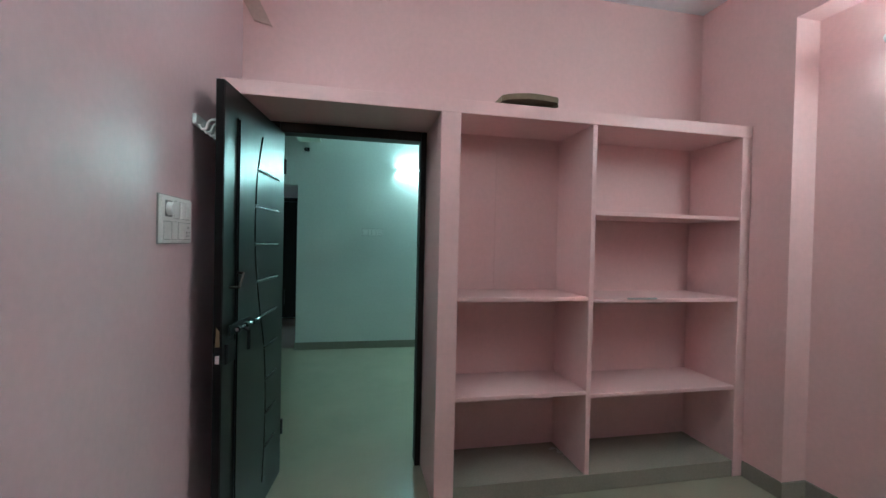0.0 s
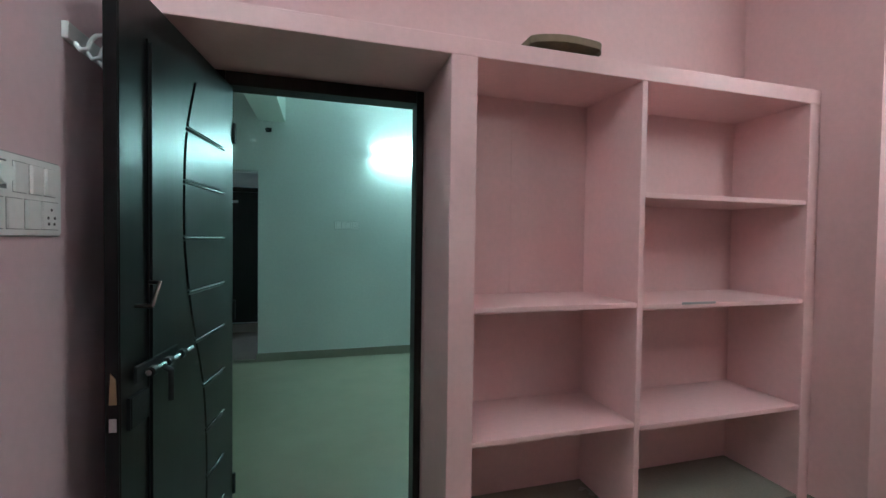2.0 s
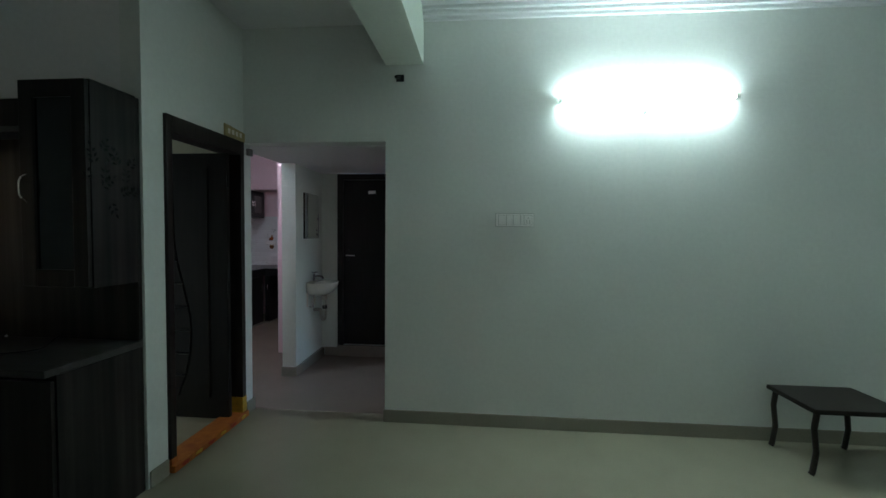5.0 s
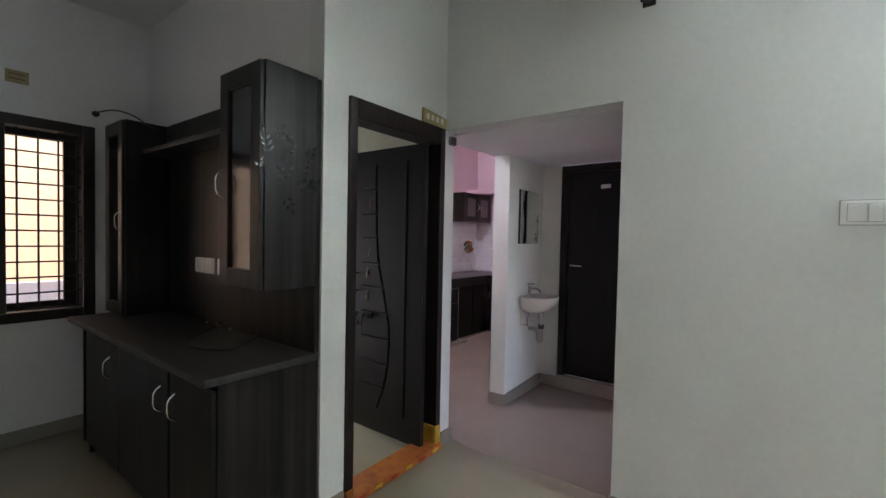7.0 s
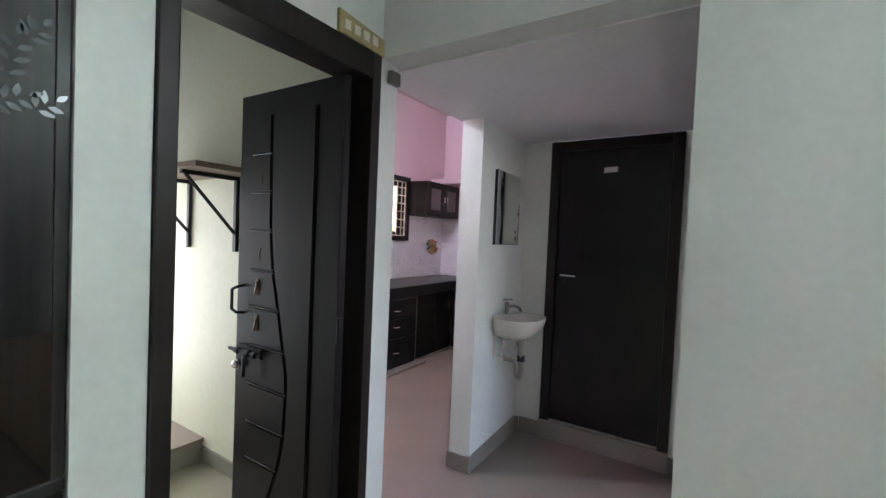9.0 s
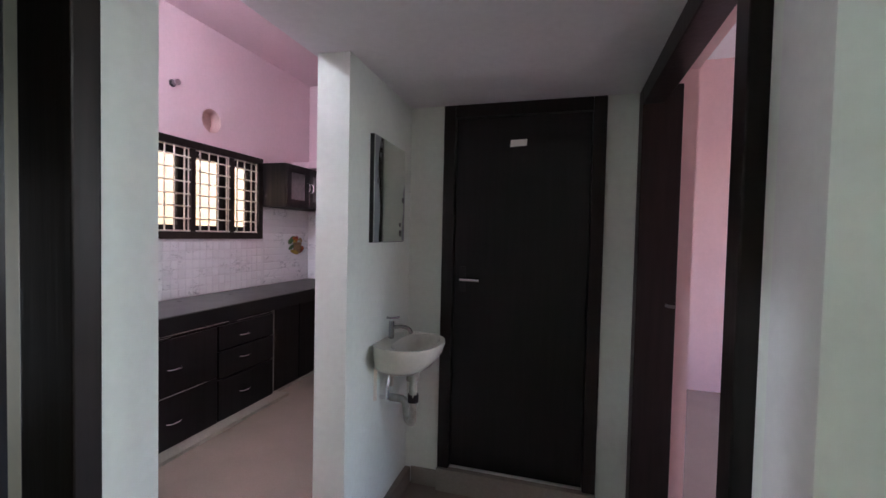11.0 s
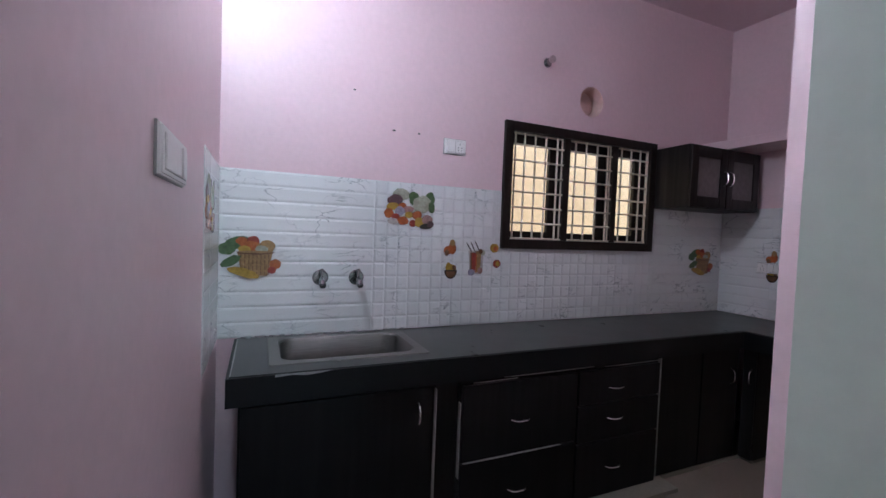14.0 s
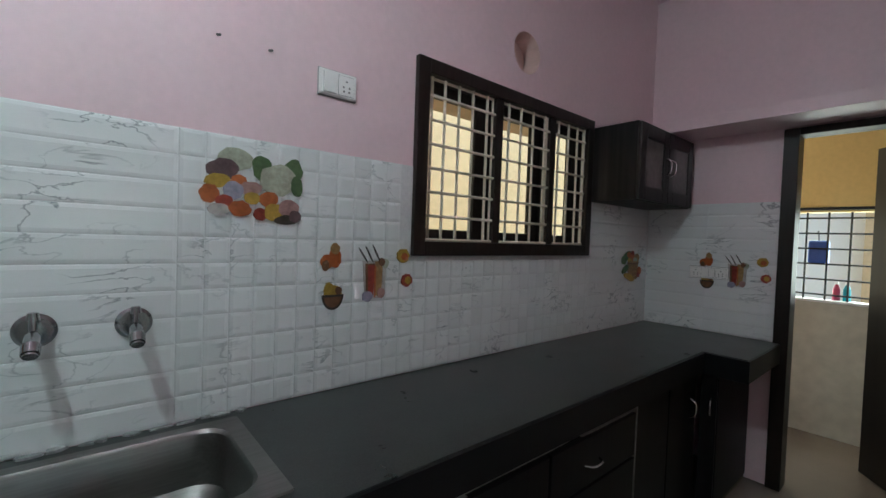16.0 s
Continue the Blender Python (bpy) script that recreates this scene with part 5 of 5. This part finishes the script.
# utility door
door_frame("door_frame_utility", "dark stained timber frame of the utility door",
           [("jamb", (-3.278, -3.205), (9.665, 9.80), (0, 2.155)), ("jamb", (-2.505, -2.453), (9.665, 9.80), (0, 2.155)), ("head", (-3.204, -2.506), (9.665, 9.80), (2.112, 2.155))])
ud = thing("utility_door", "half-open plain dark utility door", "door", (-2.6, 9.95, 0.01))
A_ = Vector((-2.515, 9.805, 0))
B_ = Vector((-2.929, 10.364, 0))
D_ = (B_ - A_).normalized()
part("leaf", prism([(0, 0.015), (0.70, 0.015), (0.70, 2.105), (0, 2.105)], 0.035, A_, D_, (0, 0, 1), Vector((D_.y, -D_.x, 0)), 0.003), DOOR, ud)

# ---- utility balcony and outside ----
structure("floor_utility", boxes(((-4.06, -1.9), (9.80, 11.02), (-0.1, 0.0))), TILE_K, "pale tiled utility balcony floor", "floor")
# parapet paint greyed and darkened: its shade is put into the base colour
structure("wall_parapet", boxes(((-4.06, -1.9), (10.90, 11.02), (0, 1.04)), ((-2.0, -1.9), (9.81, 10.90), (0, TOP)), ((-4.16, -4.06), (9.81, 11.02), (0, 1.04))), material("shaded_parapet_paint", (0.56, 0.54, 0.46), 0.7, grain=12, vary=0.18, patch=2.5), "off-white utility parapet below the grille, greyed as in shade")
structure("wall_utility_lintel", boxes(((-4.16, -1.9), (10.90, 11.02), (1.745, TOP))), material("yellow_ochre_paint", (0.84, 0.64, 0.26), 0.6, grain=30, vary=0.08), "yellow painted beam over the utility grille", "beam")
structure("ceiling_utility", boxes(((-4.16, -1.9), (9.81, 10.90), (2.9, TOP))), CEIL, "ceiling of the utility balcony", "ceiling")
ul = new("utility_daylight", bpy.data.lights.new("utility_daylight", 'AREA'))
ul.data.shape, ul.data.size, ul.data.size_y, ul.data.energy, ul.data.color = 'RECTANGLE', 1.9, 0.66, 8.5, (1.0, 0.97, 0.92)
ul.matrix_world = look((-3.03, 11.08, 1.40), (-3.03, 9.5, 1.20))
gr = thing("iron_grille", "black square iron grille above the parapet", "grille", (-3.2, 10.95, 1.04))
part("sill", box((-4.05, -2.0), (10.885, 11.03), (1.0405, 1.06), 0.004), WHITE, gr)
for k in range(16):
    x = -4.0 + 0.13 * k
    part("bar", rod(bmesh.new(), (x, 10.94, 1.06), (x, 10.94, 1.745), 0.007, seg=8), BLACKM, gr)
for k in range(6):
    z = 1.10 + 0.12 * k
    part("bar", rod(bmesh.new(), (-4.05, 10.93, z), (-2.0, 10.93, z), 0.007, seg=8), BLACKM, gr)
tr = thing("black_rail", "black curtain rail under the beam", "rail", (-3.2, 10.88, 1.76))
part("rail", rod(bmesh.new(), (-3.95, 10.88, 1.77), (-2.02, 10.88, 1.77), 0.012), BLACKM, tr)
# neighbouring house seen through windows and grille
nb = thing("neighbour_house", "cream plastered neighbouring house close by", "house", (-7.5, 6, -0.5))
part("wall", boxes(((-9.5, -6.0), (-4, 16), (-0.5, 6.5))), OUTWALL, nb)
part("roof", boxes(((-9.7, -5.7), (-4.2, 16.2), (6.5, 6.65))), GROUND, nb)
cw = thing("compound_wall", "low white compound wall beside the house", "wall", (-5.35, 4, -0.5))
part("wall", boxes(((-5.42, -5.28), (-4, 7.0), (-0.5, 0.97))), WHITE, cw)
nb2 = thing("rear_house", "white plastered house behind the utility balcony", "house", (-4, 17, -0.5))
part("wall", boxes(((-5.6, 2.0), (14.6, 18.0), (-0.5, 5.0))), WHITE, nb2)
part("column", boxes(((-3.30, -3.05), (14.35, 14.6), (-0.5, 3.0))), OUTWALL, nb2)
part("eave", boxes(((-5.7, 2.1), (13.9, 14.6), (2.9, 3.05))), OUTWALL, nb2)
BLUE = material("blue_plastic", (0.05, 0.12, 0.45), 0.4)
bt_ = thing("blue_tub", "blue plastic tub hung outside the grille", "tub", (-3.28, 11.0, 1.34))
part("tub", box((-3.34, -3.215), (10.949, 11.05), (1.34, 1.525), 0.02), BLUE, bt_)
part("hook_wire", tube(bmesh.new(), [(-3.28, 11.0, 1.52), (-3.28, 10.96, 1.60), (-3.28, 10.925, 1.592)], 0.004), BLACKM, bt_)
for k, (x, c) in enumerate(((-3.16, (0.45, 0.05, 0.12)), (-3.10, (0.02, 0.32, 0.40)))):
    bo = thing("plastic_bottle", "coloured plastic bottle standing on the grille sill", "bottle", (x, 11.0, 1.06))
    part("bottle", rod(rod(bmesh.new(), (x, 11.0, 1.0605), (x, 11.0, 1.15), 0.024, seg=16), (x, 11.0, 1.15), (x, 11.0, 1.185), 0.024, 0.010, 16), material("bottle_plastic", c, 0.35), bo, "", True)
    part("cap", rod(bmesh.new(), (x, 11.0, 1.185), (x, 11.0, 1.205), 0.012, seg=12), PLASTIC, bo)


# ---- printed pictures on the tiles ----
def picture(label, spots, origin, ua, na):
    """A printed motif of flat rounded shapes: (u, v, ru, rv, colour name, turn)."""
    t = thing("tile_picture", label, "tile picture", Vector(origin) + Vector(ua) * spots[0][0] + Vector((0, 0, spots[0][1])), "printed tile pictures")
    for k, (u, v, ru, rv, c, turn, *form) in enumerate(spots):
        pts = oval(u, v, ru, rv, 18, 0.16, k, turn)
        if form == ["cup"]:
            pts = [(u - ru * 0.72, v - rv), (u + ru * 0.72, v - rv), (u + ru, v + rv), (u - ru, v + rv)]
        elif form == ["bowl"]:
            pts = [(u + ru * math.cos(math.pi * (1 + q / 12)), v + rv * math.sin(math.pi * (1 + q / 12))) for q in range(13)]
        part("printed_shape", prism(pts, 0.0012 + 0.0002 * k, origin, ua, (0, 0, 1), na), PRINT[c], t)
    return t


PRINT = {n: material("print_" + n, [v * 0.78 for v in c], 0.25, grain=70, vary=0.35, patch=25, bump=0) for n, c in {
    "orange": (0.50, 0.14, 0.04), "red": (0.36, 0.06, 0.04), "green": (0.10, 0.17, 0.07), "pale": (0.50, 0.52, 0.40), "yellow": (0.55, 0.36, 0.06), "brown": (0.20, 0.10, 0.05),
    "plum": (0.14, 0.08, 0.09), "white": (0.62, 0.58, 0.55), "straw": (0.42, 0.26, 0.11), "dark": (0.06, 0.05, 0.04), "pink": (0.48, 0.28, 0.26), "lilac": (0.42, 0.40, 0.52)}.items()}
WX = (-4.0505, 0, 0)


def veg(o, ua, na, u0, v0, s=1.0):
    rows = [(0.09, 0.185, 0.05, 0.035, "pale", 0), (0.17, 0.165, 0.032, 0.042, "green", 0.3), (0.265, 0.165, 0.032, 0.045, "green", -0.3), (0.22, 0.135, 0.060, 0.052, "pale", 0.1), (0.28, 0.12, 0.02, 0.035, "green", 0), (0.055, 0.15, 0.045, 0.032, "plum", 0.1), (0.04, 0.115, 0.035, 0.022, "yellow", 0.2),
            (0.10, 0.118, 0.025, 0.022, "orange", 0), (0.135, 0.10, 0.035, 0.022, "pink", 0.1), (0.02, 0.075, 0.028, 0.028, "orange", 0), (0.085, 0.09, 0.03, 0.027, "lilac", 0), (0.06, 0.055, 0.025, 0.02, "red", 0), (0.14, 0.07, 0.024, 0.02, "yellow", 0), (0.19, 0.07, 0.03, 0.026, "orange", 0),
            (0.045, 0.03, 0.03, 0.018, "white", 0), (0.105, 0.035, 0.032, 0.025, "orange", 0), (0.165, 0.022, 0.022, 0.02, "red", 0), (0.205, 0.03, 0.03, 0.028, "yellow", 0.4), (0.255, 0.045, 0.035, 0.03, "pink", 0), (0.25, 0.008, 0.045, 0.016, "dark", 0.1), (0.275, 0.02, 0.02, 0.02, "plum", 0)]
    picture("printed vegetable heap on the white wall tiles", [(u0 + u * s, v0 + v * s, a * s, b * s, c, t) for u, v, a, b, c, t in rows], o, ua, na)


def drinks(o, ua, na, u0, v0):
    rows = [(0.03, 0.18, 0.03, 0.025, "orange", 0), (0.055, 0.19, 0.025, 0.035, "orange", 0), (0.055, 0.225, 0.018, 0.02, "straw", 0), (0.02, 0.165, 0.014, 0.02, "brown", 0),
            (0.05, 0.07, 0.036, 0.026, "yellow", 0), (0.035, 0.085, 0.016, 0.02, "yellow", 0.4), (0.072, 0.074, 0.013, 0.015, "brown", 0), (0.05, 0.06, 0.042, 0.055, "dark", 0, "bowl"), (0.05, 0.052, 0.034, 0.038, "brown", 0, "bowl"),
            (0.217, 0.108, 0.050, 0.072, "white", 0, "cup"), (0.200, 0.108, 0.022, 0.062, "brown", 0, "cup"), (0.238, 0.112, 0.018, 0.066, "straw", 0, "cup"), (0.205, 0.106, 0.016, 0.058, "red", 0, "cup"), (0.222, 0.10, 0.004, 0.06, "orange", 0, "cup"), (0.262, 0.11, 0.008, 0.06, "white", 0, "cup"), (0.17, 0.20, 0.003, 0.035, "dark", 0.6), (0.195, 0.205, 0.003, 0.035, "dark", 0.5), (0.225, 0.21, 0.003, 0.035, "dark", 0.5), (0.265, 0.17, 0.018, 0.018, "pale", 0), (0.25, 0.175, 0.014, 0.016, "brown", 0), (0.19, 0.045, 0.022, 0.02, "lilac", 0), (0.25, 0.055, 0.018, 0.02, "pink", 0),
            (0.35, 0.20, 0.03, 0.028, "yellow", 0), (0.355, 0.195, 0.016, 0.016, "orange", 0), (0.37, 0.10, 0.026, 0.026, "red", 0), (0.374, 0.10, 0.015, 0.016, "yellow", 0)]
    picture("printed fruit and juice glasses on the white wall tiles", [(u0 + u, v0 + v, *more) for u, v, *more in rows], o, ua, na)


def basket(o, ua, na, u0, v0):
    rows = [(0.07, 0.19, 0.06, 0.03, "green", 0.4), (0.03, 0.16, 0.04, 0.03, "green", 0), (0.10, 0.20, 0.03, 0.02, "orange", 0), (0.15, 0.20, 0.03, 0.028, "red", 0), (0.14, 0.175, 0.05, 0.028, "orange", 0), (0.21, 0.17, 0.045, 0.035, "straw", 0.2), (0.19, 0.16, 0.03, 0.02, "pale", 0), (0.11, 0.16, 0.03, 0.018, "yellow", 0), (0.16, 0.085, 0.082, 0.06, "straw", 0, "cup"), *[(0.095 + 0.0185 * q, 0.085, 0.0022, 0.056, "brown", 0, "cup") for q in range(8)], *[(0.16, 0.05 + 0.03 * q, 0.072 + 0.004 * q, 0.0035, "straw", 0, "cup") for q in range(3)], (0.16, 0.143, 0.088, 0.010, "brown", 0), (0.16, 0.147, 0.084, 0.006, "straw", 0), (0.05, 0.10, 0.05, 0.022, "green", 0.5), (0.10, 0.045, 0.07, 0.022, "yellow", -0.25), (0.13, 0.03, 0.05, 0.016, "yellow", -0.2), (0.255, 0.085, 0.028, 0.026, "orange", 0), (0.24, 0.055, 0.02, 0.018, "red", 0)]
    picture("printed vegetable basket on the white wall tiles", [(u0 + u, v0 + v, *more) for u, v, *more in rows], o, ua, na)


UY, NX = (0, 1, 0), (1, 0, 0)
veg(WX, UY, NX, 6.765, 1.475)
drinks(WX, UY, NX, 7.135, 1.165)
basket(WX, UY, NX, 5.935, 1.17)
basket(WX, UY, NX, 9.30, 1.17)
veg((0, 5.934, 0), (-1, 0, 0), (0, 1, 0), 3.46, 1.42)
drinks((0, 9.6835, 0), (1, 0, 0), (0, -1, 0), -3.70, 1.16)

# ---- wall tiles ----
m, nt, p = nodes_of("white_marbled_glazed_tile")
TILE_W = m
n_, l_ = nt.nodes, nt.links
geo = n_.new("ShaderNodeNewGeometry")
oi = n_.new("ShaderNodeObjectInfo")
ns = n_.new("ShaderNodeTexNoise")
ns.inputs["Scale"].default_value = 5.5
ns.inputs["Detail"].default_value = 8
ns.inputs["Distortion"].default_value = 0.6
mp = n_.new("ShaderNodeMapping")
mp.inputs["Rotation"].default_value = (0.7, 0.2, 0.5)
mp.inputs["Scale"].default_value = (1, 1.2, 2.6)
shift = n_.new("ShaderNodeVectorMath")
shift.operation = 'MULTIPLY_ADD'
shift.inputs[1].default_value = (3.0, 7.0, 5.0)
l_.new(oi.outputs["Random"], shift.inputs[0])
l_.new(geo.outputs["Position"], shift.inputs[2])
l_.new(shift.outputs[0], mp.inputs[0])
l_.new(mp.outputs[0], ns.inputs[0])
sb = n_.new("ShaderNodeMath")
sb.operation = 'SUBTRACT'
sb.inputs[1].default_value = 0.5
ab = n_.new("ShaderNodeMath")
ab.operation = 'ABSOLUTE'
l_.new(ns.outputs[0], sb.inputs[0])
l_.new(sb.outputs[0], ab.inputs[0])
mr = n_.new("ShaderNodeMapRange")
mr.inputs[1].default_value, mr.inputs[2].default_value = 0.0, 0.020
mr.inputs[3].default_value, mr.inputs[4].default_value = 1.0, 0.0
l_.new(ab.outputs[0], mr.inputs[0])
n2 = n_.new("ShaderNodeTexNoise")
n2.inputs["Scale"].default_value = 5.0
l_.new(geo.outputs["Position"], n2.inputs[0])
m2 = n_.new("ShaderNodeMapRange")
m2.inputs[1].default_value, m2.inputs[2].default_value = 0.48, 0.68
l_.new(n2.outputs[0], m2.inputs[0])
mu = n_.new("ShaderNodeMath")
mu.operation = 'MULTIPLY'
l_.new(mr.outputs[0], mu.inputs[0])
l_.new(m2.outputs[0], mu.inputs[1])
cx = n_.new("ShaderNodeMix")
cx.data_type = 'RGBA'
cx.inputs[6].default_value = (0.78, 0.80, 0.80, 1)
cx.inputs[7].default_value = (0.30, 0.33, 0.345, 1)
l_.new(mu.outputs[0], cx.inputs[0])
hv = n_.new("ShaderNodeHueSaturation")
vr = n_.new("ShaderNodeMapRange")
vr.inputs[3].default_value, vr.inputs[4].default_value = 0.95, 1.04
l_.new(oi.outputs["Random"], vr.inputs[0])
l_.new(vr.outputs[0], hv.inputs["Value"])
l_.new(cx.outputs[2], hv.inputs["Color"])
l_.new(hv.outputs[0], p.inputs["Base Color"])
p.inputs["Roughness"].default_value = 0.22
GROUT = material("pale_grout", (0.70, 0.72, 0.72), 0.7, grain=60, vary=0.15)


def pillow(w, h, depth=0.0032, edge=0.011):
    """A tile bulging along +x, its face in the yz plane, centred on its origin."""
    bm = bmesh.new()
    def ring(a, b, x):
        return [bm.verts.new((x, sy * a, sz * b)) for sy, sz in ((-1, -1), (1, -1), (1, 1), (-1, 1))]
    r0 = ring(w / 2, h / 2, 0)
    r1 = ring(w / 2 - 0.0015, h / 2 - 0.0015, depth * 0.35)
    r2 = ring(w / 2 - edge, h / 2 - edge, depth)
    for a, b in ((r0, r1), (r1, r2)):
        for k in range(4):
            bm.faces.new((a[k], a[(k + 1) % 4], b[(k + 1) % 4], b[k]))
    bm.faces.new(r2)
    me = bpy.data.meshes.new("tile")
    bmesh.ops.recalc_face_normals(bm, faces=bm.faces)
    bm.to_mesh(me)
    bm.free()
    me.materials.append(TILE_W)
    return me


def tile_field(label, backing, items):
    t = tagged(thing("wall_tiles", label, "wall tiles", (0, 0, 0)), kind="structure")
    part("grout", backing, GROUT, t)
    for me, mat4 in items:
        ob = new("tile", me)
        ob.parent = t
        ob.matrix_basis = mat4


PZ = 0.85 / 11
PY = 0.0695
sq = pillow(PY - 0.002, PZ - 0.002)
strip = pillow(0.391 - 0.002, PZ - 0.002, 0.0022)
short = pillow(0.21, PZ - 0.002)
long_strip = pillow(0.780, PZ - 0.002, 0.0022)
items = []
for r in range(11):
    z = 0.88 + PZ * (r + 0.5)
    items.append((long_strip, pose(-4.0565, 6.316, z)))
    k = 0
    while 6.707 + PY * (k + 1) < 8.89:
        y = 6.707 + PY * (k + 0.5)
        if y + PY / 2 < K0 or z + PZ / 2 < KZ0 + 0.03:
            items.append((sq, pose(-4.0565, y, z)))
        k += 1
    items.append((long_strip, pose(-4.0565, 9.29, z)))
tile_field("white marbled bevelled tiles on the kitchen window wall", boxes(((-4.0595, -4.0566), (5.929, K0), (0.881, 1.73)), ((-4.0595, -4.0566), (K0, K1), (0.881, KZ0)), ((-4.0595, -4.0566), (K1, 9.688), (0.881, 1.73))), items)
items = []
for r in range(11):
    z = 0.88 + PZ * (r + 0.5)
    items.append((strip, pose(-3.858, 5.9295, z, 0, 0, 90)))
    items.append((short, pose(-3.555, 5.9295, z, 0, 0, 90)))
tile_field("white marbled tiles on the kitchen side wall", boxes(((-4.055, -3.45), (5.9276, 5.9294), (0.90, 1.73))), items)
items = []
for r in range(11):
    z = 0.88 + PZ * (r + 0.5)
    for x in (-3.858, -3.4715):
        items.append((strip, pose(x, 9.6868, z, 0, 0, -90)))
tile_field("white marbled tiles on the kitchen end wall", boxes(((-4.055, -3.279), (9.687, 9.6895), (0.881, 1.73))), items)
